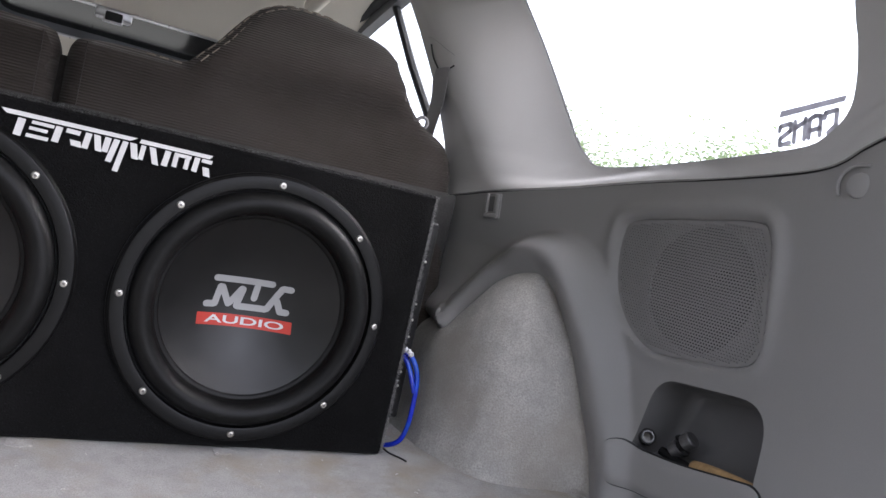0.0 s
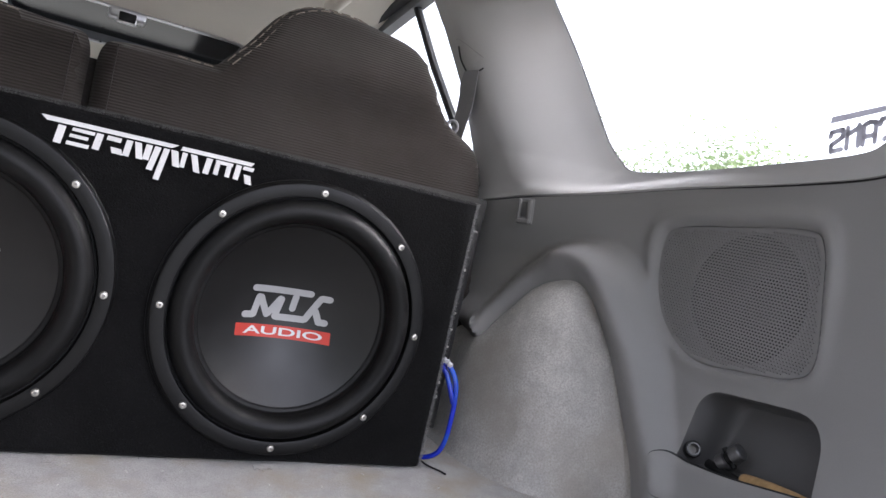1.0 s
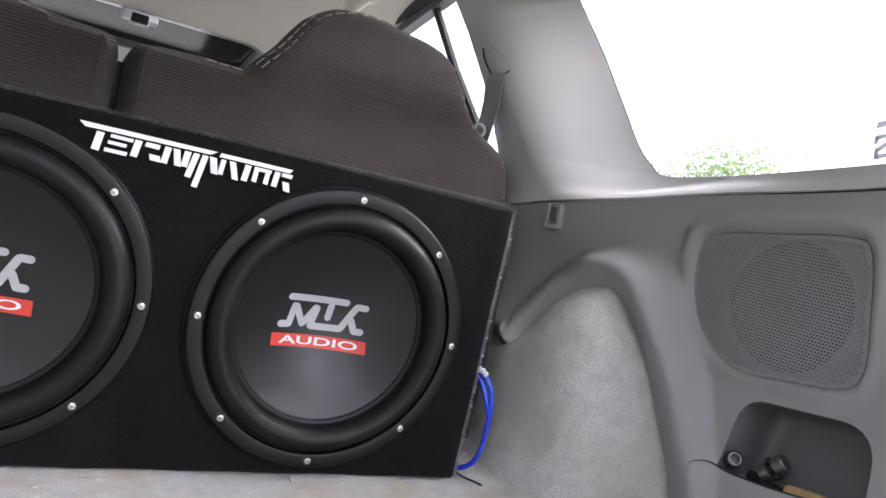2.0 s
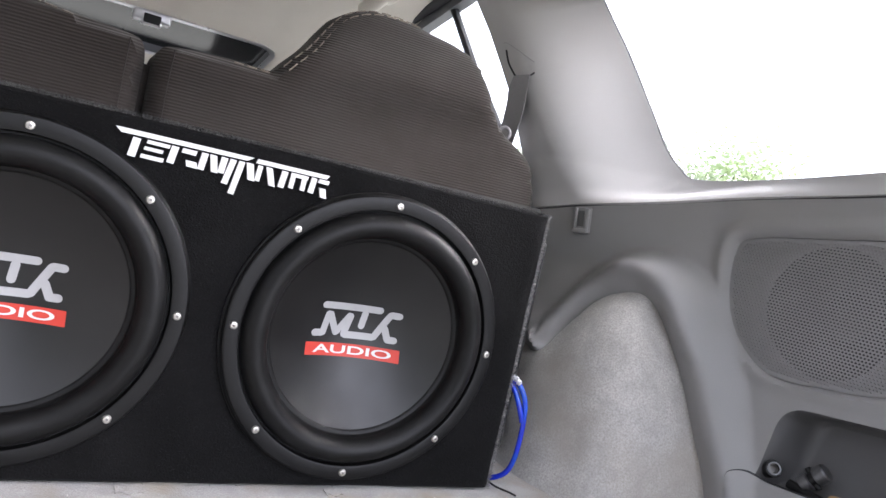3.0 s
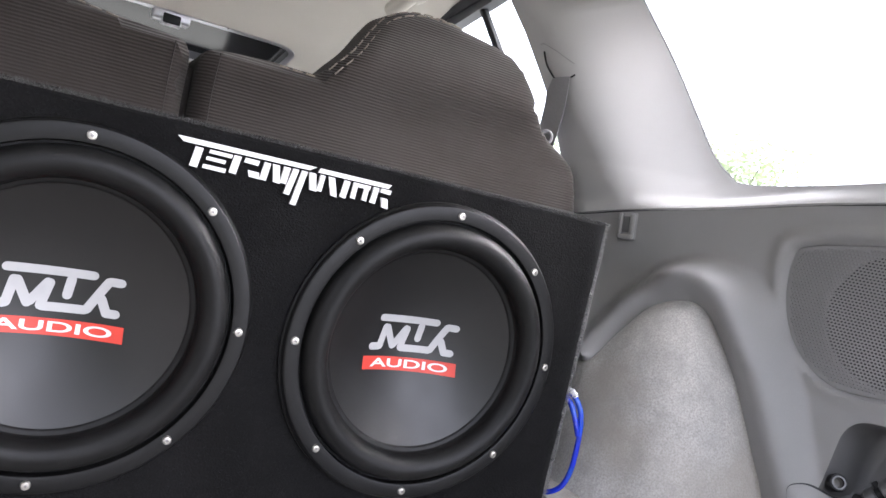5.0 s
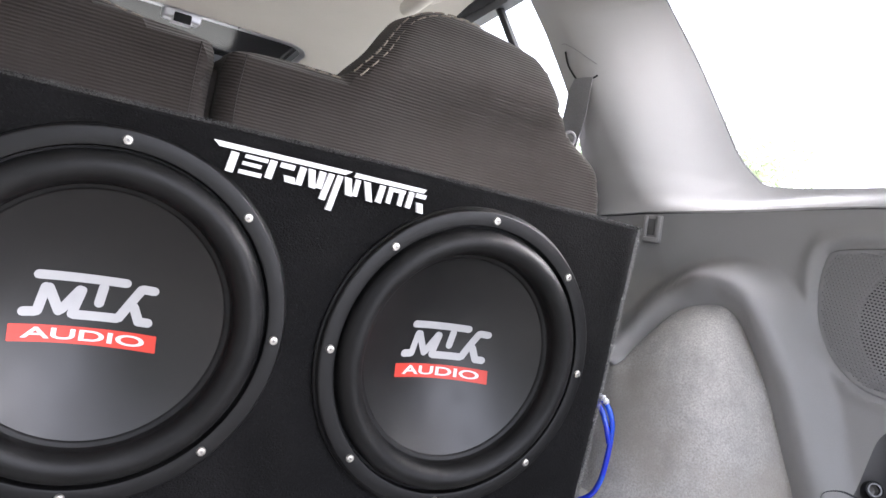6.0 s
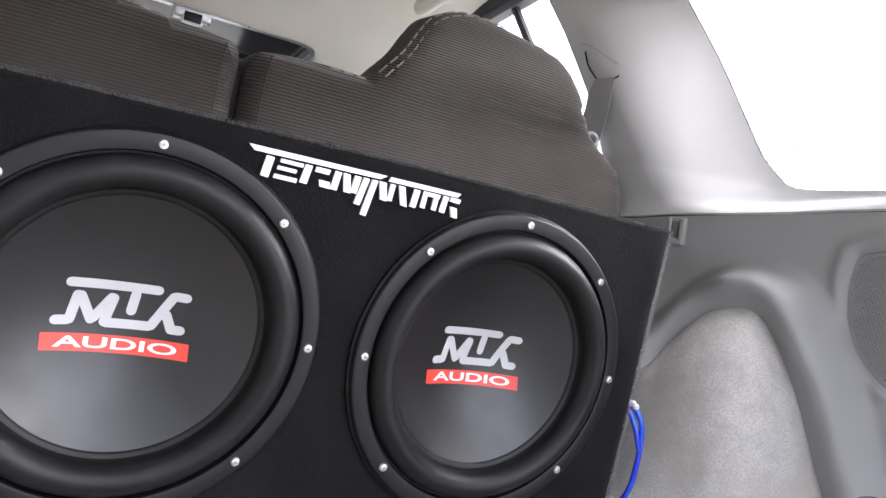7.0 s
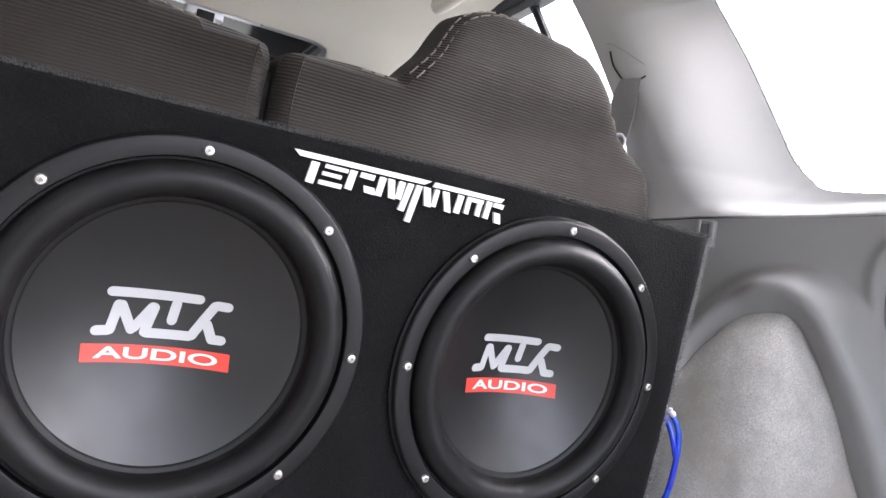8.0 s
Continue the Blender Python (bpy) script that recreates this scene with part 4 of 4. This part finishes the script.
def thin_wire():
    wire = thing("thin_wire", "thin black wire lying on the cargo carpet", "wire")
    p = spline([(0.206, 0.045, 0.012), (0.214, 0.020, 0.004), (0.226, -0.002, 0.0035), (0.230, -0.012, 0.0035)], closed=False, step=6)
    part("lead", tube(p, 0.0013, 7), BLACK_PLASTIC, wire)


thin_wire()


# ---------------------------------------------------------------- rear seat backs
def seat_front(x, z):
    """Rear face of the seat backs, upright with a soft belly."""
    x, z = np.asarray(x, float), np.asarray(z, float)
    belly = 0.034 * np.exp(-((z - 0.492 - 0.02 * np.sin(x * 7)) / 0.052) ** 2)
    folds = 0.0012 * np.sin(x * 17 + z * 23) + 0.0008 * np.sin(x * 41 - z * 31)
    return 0.250 + 0.26 * (z - 0.37) - belly - folds


def stitches(line, gap, length, name, parent, lift=0.0012):
    """Short thread dashes along a line of (x, z) points."""
    bm_all = []
    seg = np.linalg.norm(np.diff(line, axis=0), axis=1)
    run = np.concatenate([[0], np.cumsum(seg)])
    s = 0.0
    while s + length < run[-1]:
        ends = [np.array([np.interp(s + u, run, line[:, c]) for c in range(3)]) for u in (0, length / 2, length)]
        ends[1][1] -= lift
        bm_all.append(tube(ends, 0.0010, 6))
        s += gap
    return part(name, merge(*bm_all), THREAD, parent, "row of beige stitching")


RIGHT_TOP = [(-0.2470, 0.424), (-0.2425, 0.441), (-0.2280, 0.4505), (-0.1630, 0.4555), (-0.1250, 0.4555), (-0.1010, 0.4575), (-0.0830, 0.4770), (-0.0590, 0.504), (-0.0320, 0.5410), (-0.0080, 0.5685), (0.0300, 0.5860),
             (0.0800, 0.5900), (0.1300, 0.5850), (0.1880, 0.5745), (0.2140, 0.5560), (0.2240, 0.5250), (0.2410, 0.4920), (0.2720, 0.4640), (0.3250, 0.4360), (0.3430, 0.3980)]
LEFT_TOP = [(-0.2555, 0.426), (-0.2600, 0.443), (-0.2740, 0.4520), (-0.3400, 0.4580), (-0.3900, 0.4660), (-0.4250, 0.4800), (-0.4600, 0.5180), (-0.4850, 0.5550), (-0.5200, 0.5800), (-0.5700, 0.5860), (-0.6400, 0.5800), (-0.7000, 0.5600), (-0.7300, 0.5100), (-0.7600, 0.4600), (-0.7900, 0.4000)]


def seat_back(name, top, inner, outer, label):
    seat = thing(name, label, "seat back", "rear seat backs")
    curve = spline(top, closed=False, step=6)
    poly = np.vstack([[(inner, 0.05)], [(inner, 0.25)], curve, [(outer, 0.25)], [(outer, 0.05)]])
    face, gusset = pillow(poly, [], 0.010, 0.022, seat_front, lambda x, z: seat_front(x, z) + np.where(np.asarray(z) > 0.44, 0.070, 0.115))
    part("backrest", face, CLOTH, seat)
    way = 1 if outer > inner else -1
    seam = [(inner + way * 0.021, float(seat_front(inner + way * 0.021, z)) + 0.0002, z) for z in np.linspace(0.30, 0.446, 30)]
    part("seam", tube(seam, 0.0008, 6), GUSSET, seat, "dark sewn seam")
    part("side_gusset", gusset, GUSSET, seat, "dark mesh side cloth")
    lo, hi = min(inner, outer), max(inner, outer)
    slab = rounded([(lo + 0.002, 0.002), (hi - 0.002, 0.002), (hi - 0.002, 0.3605), (lo + 0.002, 0.3605)], 0.006, 4)
    skin, rest = pillow(slab, [], 0.012, 0.007, lambda x, z: 0.2265 + 0.0008 * np.sin(x * 43), lambda x, z: 0.2450 + 0 * x)
    part("back_panel", merge(skin, rest), BACK_CARPET, seat, "charcoal carpet panel on the lower seat back")
    return seat, curve


seat, curve = seat_back("rear_seat_back", RIGHT_TOP, -0.2475, 0.346, "dark brown ribbed-cloth rear seat back with raised headrest hump")
deep = lambda q, d, dn: np.array([(x + dn[0], float(seat_front(x, z)) + d, z + dn[1]) for x, z in q])
stitches(deep(curve[19:31], 0.0082, (0.0, -0.0040)), 0.0170, 0.0120, "stitching", seat)
stitches(deep(curve[33:70], 0.0042, (0.0062, -0.0050)), 0.0205, 0.0145, "stitching", seat)
stitches(deep(curve[33:70], 0.0148, (0.0008, -0.0006)), 0.0205, 0.0145, "stitching", seat)
# added dark block that stops light coming through the gap between the seats
part("dark_gap_filler", block((-0.262, 0.285, 0.06), (-0.240, 0.335, 0.424), 0.004), GUSSET, seat, "dark filler added to keep the gap between seat backs dark")
seat, curve = seat_back("rear_seat_back", LEFT_TOP, -0.2560, -0.795, "dark brown ribbed-cloth rear seat back beside the centre gap")
stitches(deep(curve[18:30], 0.0082, (0.0, -0.0040)), 0.0170, 0.0120, "stitching", seat)
stitches(deep(curve[30:50], 0.0016, (-0.0100, -0.0075)), 0.0170, 0.0120, "stitching", seat)


# ---------------------------------------------------------------- belt on the pillar
def seat_belt():
    belt = thing("seat_belt", "grey seat belt hanging from a slot in the pillar trim", "seat belt")

    def on(y, z, off=0.0):
        p = upper_wall(np.array([(y, z)]))[0]
        return Vector(p) + Vector((-off, 0, 0))

    # moulded escutcheon round the slot
    rim = spline([(0.396, 0.626), (0.364, 0.615), (0.340, 0.6025), (0.326, 0.592), (0.322, 0.582), (0.333, 0.574), (0.353, 0.5755), (0.366, 0.585), (0.380, 0.600), (0.389, 0.617)], step=6)
    bm = sheet(rim, [], 0.008, lambda q: upper_wall(q) - np.c_[0.0012 * np.clip(edge_distance(q, rim)[0] / 0.004, 0, 1) + 0.0003, 0 * q[:, 0], 0 * q[:, 0]])
    solid(part("escutcheon", facing(bm, (-1, 0, 0)), TRIM_LIGHT, belt, "light grey belt escutcheon"), 0.004, -1)
    low = [(0.3165, 0.579), (0.321, 0.574), (0.333, 0.5695), (0.354, 0.571), (0.368, 0.581), (0.383, 0.597), (0.391, 0.617)]
    part("slot", tube([on(y, z, 0.0015) for y, z in spline(low, closed=False, step=5)], 0.0015, 7), SEAL, belt, "dark belt slot")
    high = [(0.403, 0.629), (0.393, 0.6295), (0.364, 0.6185), (0.340, 0.6060), (0.324, 0.5970)]
    part("mould_line", tube([on(y, z, 0.0010) for y, z in spline(high, closed=False, step=5)], 0.0006, 6), TRIM_DARK, belt, "thin parting line")
    # webbing hangs from the slot, clear of the pillar
    bm = bmesh.new()
    rows = []
    near = spline([(0.3235, 0.318, 0.574), (0.3245, 0.319, 0.560), (0.3255, 0.317, 0.520), (0.324, 0.317, 0.497), (0.320, 0.318, 0.457), (0.318, 0.318, 0.43)], closed=False, step=5)
    far = spline([(0.315, 0.353, 0.571), (0.321, 0.370, 0.550), (0.329, 0.380, 0.532), (0.332, 0.385, 0.504), (0.331, 0.385, 0.481), (0.330, 0.385, 0.43)], closed=False, step=5)
    for p, q in zip(near, far):
        rows.append([bm.verts.new(Vector(p).lerp(Vector(q), u) + Vector((-0.0045 - 0.002 * math.sin(u * math.pi), 0, 0))) for u in np.linspace(0, 1, 7)])
    for a, b in zip(rows, rows[1:]):
        for j in range(6):
            bm.faces.new((a[j], a[j + 1], b[j + 1], b[j]))
    solid(part("webbing", facing(bm, (-1, 0, 0)), WEBBING, belt), 0.0014, -1)
    ring = [Vector((0.2790 + 0.0080 * math.cos(t), 0.289 - 0.0035 * math.cos(t), 0.4660 + 0.0095 * math.sin(t))) for t in np.linspace(0, 2 * math.pi, 20)]
    part("belt_tongue", tube(ring, 0.0030, 8), WEBBING, belt, "grey belt tongue loop")


seat_belt()


# ---------------------------------------------------------------- roof fittings
def sunroof():
    roof = thing("sunroof", "dark glossy tinted sunroof panel with latch in the headliner", "sunroof")

    def lift(q, d):
        return np.c_[q[:, 0], q[:, 1], roof_z(q[:, 0], q[:, 1]) + d]

    bm = ring_between(shrunk(SUNROOF, -0.010), shrunk(SUNROOF, 0.004), lambda q: lift(q, -0.002))
    solid(part("trim_ring", facing(bm, (0, 0, -1)), SATIN_METAL, roof, "thin pale trim ring"), 0.004, -1)
    bm = bmesh.new()
    a = [bm.verts.new(p) for p in lift(SUNROOF, 0.0)]
    b = [bm.verts.new(p) for p in lift(shrunk(SUNROOF, 0.010), 0.040)]
    for i in range(len(a)):
        bm.faces.new((a[i], a[(i + 1) % len(a)], b[(i + 1) % len(b)], b[i]))
    solid(part("well", bm, FRAME_GREY, roof), 0.003, 1)
    bm = sheet(shrunk(SUNROOF, 0.004), [], 0.04, lambda q: lift(q, 0.022))
    solid(part("panel", facing(bm, (0, 0, -1)), ROOF_GLASS, roof), 0.005, -1)
    z = float(roof_z(MID, 1.215))
    part("latch", merge(block((-0.235, 1.198, z - 0.020), (-0.150, 1.245, z + 0.012), 0.006), block((-0.215, 1.188, z - 0.030), (-0.170, 1.212, z - 0.012), 0.004)), SATIN_METAL, roof, "satin metal latch")
    part("latch_handle", block((-0.212, 1.186, z - 0.026), (-0.173, 1.192, z - 0.004), 0.003), BLACK_PLASTIC, roof, "dark latch handle")


sunroof()


def grab_handle():
    grip = thing("grab_handle", "pale beige grab handle on the roof edge", "grab handle")
    p = spline([(0.196, 0.70, 0.738), (0.188, 0.735, 0.720), (0.184, 0.77, 0.709), (0.183, 0.80, 0.704), (0.183, 0.812, 0.703)], closed=False, step=6)
    part("grip", tube(p, [0.017] * 19 + [0.0168, 0.0158, 0.0142, 0.0118, 0.0085, 0.004], 14), HEADLINER, grip)
    part("mount", block((0.170, 0.705, 0.712), (0.215, 0.750, 0.742), 0.008), HEADLINER, grip)


grab_handle()


# ---------------------------------------------------------------- tools in the pocket
def socket_tool(name, label, where, turn, r, length):
    tool = thing(name, label, "socket")
    bm = lathe([(r * 0.55, 0.004), (r * 0.58, 0.0), (r * 0.92, 0.0), (r, 0.0015), (r, length * 0.45), (r * 0.82, length * 0.5), (r * 0.82, length * 0.96), (r * 0.7, length), (0, length)], 28)
    cup = lathe([(r * 0.55, 0.004), (r * 0.5, 0.012), (0, 0.012)], 12)
    m = Matrix.Translation(where) @ Euler([radians(a) for a in turn]).to_matrix().to_4x4()
    for b in (bm, cup):
        bmesh.ops.transform(b, matrix=m, verts=b.verts[:])
    part("body", bm, BLACK_PLASTIC, tool)
    part("drive_recess", cup, SCREW_DARK, tool, "dark drive recess")
    rim = lathe([(r * 0.56, 0.0004), (r * 0.58, -0.0006), (r * 0.74, -0.0006), (r * 0.76, 0.0004)], 28)
    bmesh.ops.transform(rim, matrix=m, verts=rim.verts[:])
    part("worn_rim", rim, WORN, tool, "bright worn rim")
    return tool


socket_tool("impact_socket", "black steel socket lying in the storage pocket", (0.480, -0.1645, 0.1115), (-20, 0, -40), 0.0105, 0.050)


def swivel_joint():
    """Short stepped universal joint leaning against the pocket's back, on a thin black bar."""
    tool = thing("swivel_joint", "dark stepped steel swivel joint leaning in the storage pocket", "tool")
    a, b = Vector((0.500, -0.190, 0.103)), Vector((0.507, -0.214, 0.131))
    at = lambda u: a.lerp(b, u)
    part("collar", tube([at(0.0), at(0.04), at(0.30), at(0.33)], [0.009, 0.0105, 0.0105, 0.009], 20), WORN, tool, "worn steel collar")
    part("neck", tube([at(0.28), at(0.55)], 0.0078, 16), BLACK_PLASTIC, tool)
    part("cap", tube([at(0.52), at(0.56), at(0.86), at(0.90)], [0.0095, 0.0112, 0.0112, 0.0095], 20), WORN, tool, "worn steel cap")
    pin = (b - a).cross(Vector((1, 0, 0))).normalized() * 0.0135
    part("pin", tube([at(0.42) - pin, at(0.42) + pin], 0.0036, 10), BLACK_PLASTIC, tool, "dark cross pin")
    part("bar", tube([(0.497, -0.176, 0.098), (0.498, -0.200, 0.096), (0.500, -0.226, 0.094)], 0.0060, 12), BLACK_PLASTIC, tool)


swivel_joint()


def wooden_handle():
    tool = thing("tool_handle", "worn wooden tool handle lying in the storage pocket", "tool handle")
    p = spline([(0.497, -0.2275, 0.0985), (0.497, -0.234, 0.0995), (0.495, -0.265, 0.1045), (0.492, -0.300, 0.1095), (0.490, -0.322, 0.1120)], closed=False, step=6)
    part("grip", tube(p, [0.003 + 0.0065 * math.sin(math.pi * min(0.5, 0.05 + i / 14)) - 0.003 * max(0, i - 12) / 12 for i in range(len(p))], 14), WOOD, tool)


wooden_handle()


# ---------------------------------------------------------------- decal on the window, read from outside
DECAL_AT, DECAL_FALL = (-0.2885, 0.5174, 0.0172, 0.0235, 0.0196), 0.245       # start, size and spacing of the letters; slope of their line
DECAL_STRIPE = [(-0.2133, 0.5391), (-0.2114, 0.5313), (-0.2955, 0.5484), (-0.2974, 0.5549)]


def decal():
    sign = thing("window_decal", "grey lettered decal on the outside of the glass, seen reversed", "decal")
    at = lambda y, z, off: (0.5375 - LEAN * (z - 0.45) + off, y, z)
    # angular capitals: strokes in a unit box, read from outside
    glyphs = {"C": [[(0.95, 0.74), (0.90, 0.96), (0.10, 0.96), (0.10, 0.26), (0.62, 0.02)]],
              "A": [[(0.10, 0.0), (0.10, 0.90), (0.50, 0.98), (0.90, 0.90), (0.90, 0.0)], [(0.10, 0.34), (0.90, 0.34)]],
              "N": [[(0.10, 0.0), (0.10, 1.0)], [(0.10, 0.86), (0.88, 0.66)], [(0.90, 1.0), (0.90, 0.0)]],
              "S": [[(0.98, 0.74), (0.92, 0.96), (0.10, 0.96), (0.10, 0.60), (0.90, 0.34), (0.90, 0.03), (0.12, 0.03)]]}
    y0, z0, wide, high, step = DECAL_AT
    layer = 0
    for k, c in enumerate("CANS"):
        bits = []
        for line in glyphs[c]:
            for a, b in zip(line, line[1:]):
                ends = [np.array((y0 + k * step + u * wide, z0 - (k * step + u * wide) * DECAL_FALL + v * high)) for u, v in (a, b)]
                bm = bmesh.new()
                bm.faces.new([bm.verts.new(at(y, z, 0.00004 * layer)) for y, z in capsule(ends[0], ends[1], 0.0056, 4)])
                bits.append(bm)
                layer += 1
        solid(part("letter", merge(*bits), DECAL, sign), 0.0004, 1)
    bm = bmesh.new()
    bm.faces.new([bm.verts.new(at(y, z, 0.0)) for y, z in DECAL_STRIPE])
    solid(part("stripe", bm, DECAL, sign), 0.0004, 1)


decal()


# ---------------------------------------------------------------- loose flaps cut in the floor carpet
def carpet_flap(x, w, curl):
    flap = thing("carpet_flap", "frayed flap of floor carpet against the box", "carpet flap", "flaps at the box")
    bm = bmesh.new()
    rows = []
    for i in range(9):
        u = i / 8
        rows.append([bm.verts.new((x + w * (u - 0.5), -0.008 + 0.014 * s + 0.003 * math.sin(u * 9), 0.0008 + curl * s * s * (0.5 + 0.5 * math.sin(u * 3.1)) + 0.001 * noise.noise(Vector((u * 4, s * 4, x * 9))))) for s in np.linspace(0, 1, 6)])
    for a, b in zip(rows, rows[1:]):
        for j in range(5):
            bm.faces.new((a[j], b[j], b[j + 1], a[j + 1]))
    solid(part("flap", facing(bm, (0, 0, 1)), FLOOR_CARPET, flap), 0.0016, -1)


carpet_flap(-0.005, 0.020, 0.0015)
carpet_flap(-0.215, 0.026, 0.002)


# ---------------------------------------------------------------- lint on the carpets
def carpet_lint():
    rng = random.Random(11)
    bits = []
    for _ in range(46):
        p = Vector((rng.uniform(-0.45, 0.30), -0.012 - 0.22 * rng.random(), 0.0028))
        a = rng.uniform(0, math.pi)
        w = rng.uniform(0.0010, 0.0026)
        d = Vector((math.cos(a), math.sin(a), 0)) * w
        bits.append(tube([p - d, p + Vector((0, 0, 0.0006)), p + d], rng.uniform(0.0003, 0.0007), 5))
    ob = link("carpet_lint", merge(*bits), LINT)
    return tagged(ob, "small pale lint specks on the cargo carpet", "lint", kind="stuff")


carpet_lint()


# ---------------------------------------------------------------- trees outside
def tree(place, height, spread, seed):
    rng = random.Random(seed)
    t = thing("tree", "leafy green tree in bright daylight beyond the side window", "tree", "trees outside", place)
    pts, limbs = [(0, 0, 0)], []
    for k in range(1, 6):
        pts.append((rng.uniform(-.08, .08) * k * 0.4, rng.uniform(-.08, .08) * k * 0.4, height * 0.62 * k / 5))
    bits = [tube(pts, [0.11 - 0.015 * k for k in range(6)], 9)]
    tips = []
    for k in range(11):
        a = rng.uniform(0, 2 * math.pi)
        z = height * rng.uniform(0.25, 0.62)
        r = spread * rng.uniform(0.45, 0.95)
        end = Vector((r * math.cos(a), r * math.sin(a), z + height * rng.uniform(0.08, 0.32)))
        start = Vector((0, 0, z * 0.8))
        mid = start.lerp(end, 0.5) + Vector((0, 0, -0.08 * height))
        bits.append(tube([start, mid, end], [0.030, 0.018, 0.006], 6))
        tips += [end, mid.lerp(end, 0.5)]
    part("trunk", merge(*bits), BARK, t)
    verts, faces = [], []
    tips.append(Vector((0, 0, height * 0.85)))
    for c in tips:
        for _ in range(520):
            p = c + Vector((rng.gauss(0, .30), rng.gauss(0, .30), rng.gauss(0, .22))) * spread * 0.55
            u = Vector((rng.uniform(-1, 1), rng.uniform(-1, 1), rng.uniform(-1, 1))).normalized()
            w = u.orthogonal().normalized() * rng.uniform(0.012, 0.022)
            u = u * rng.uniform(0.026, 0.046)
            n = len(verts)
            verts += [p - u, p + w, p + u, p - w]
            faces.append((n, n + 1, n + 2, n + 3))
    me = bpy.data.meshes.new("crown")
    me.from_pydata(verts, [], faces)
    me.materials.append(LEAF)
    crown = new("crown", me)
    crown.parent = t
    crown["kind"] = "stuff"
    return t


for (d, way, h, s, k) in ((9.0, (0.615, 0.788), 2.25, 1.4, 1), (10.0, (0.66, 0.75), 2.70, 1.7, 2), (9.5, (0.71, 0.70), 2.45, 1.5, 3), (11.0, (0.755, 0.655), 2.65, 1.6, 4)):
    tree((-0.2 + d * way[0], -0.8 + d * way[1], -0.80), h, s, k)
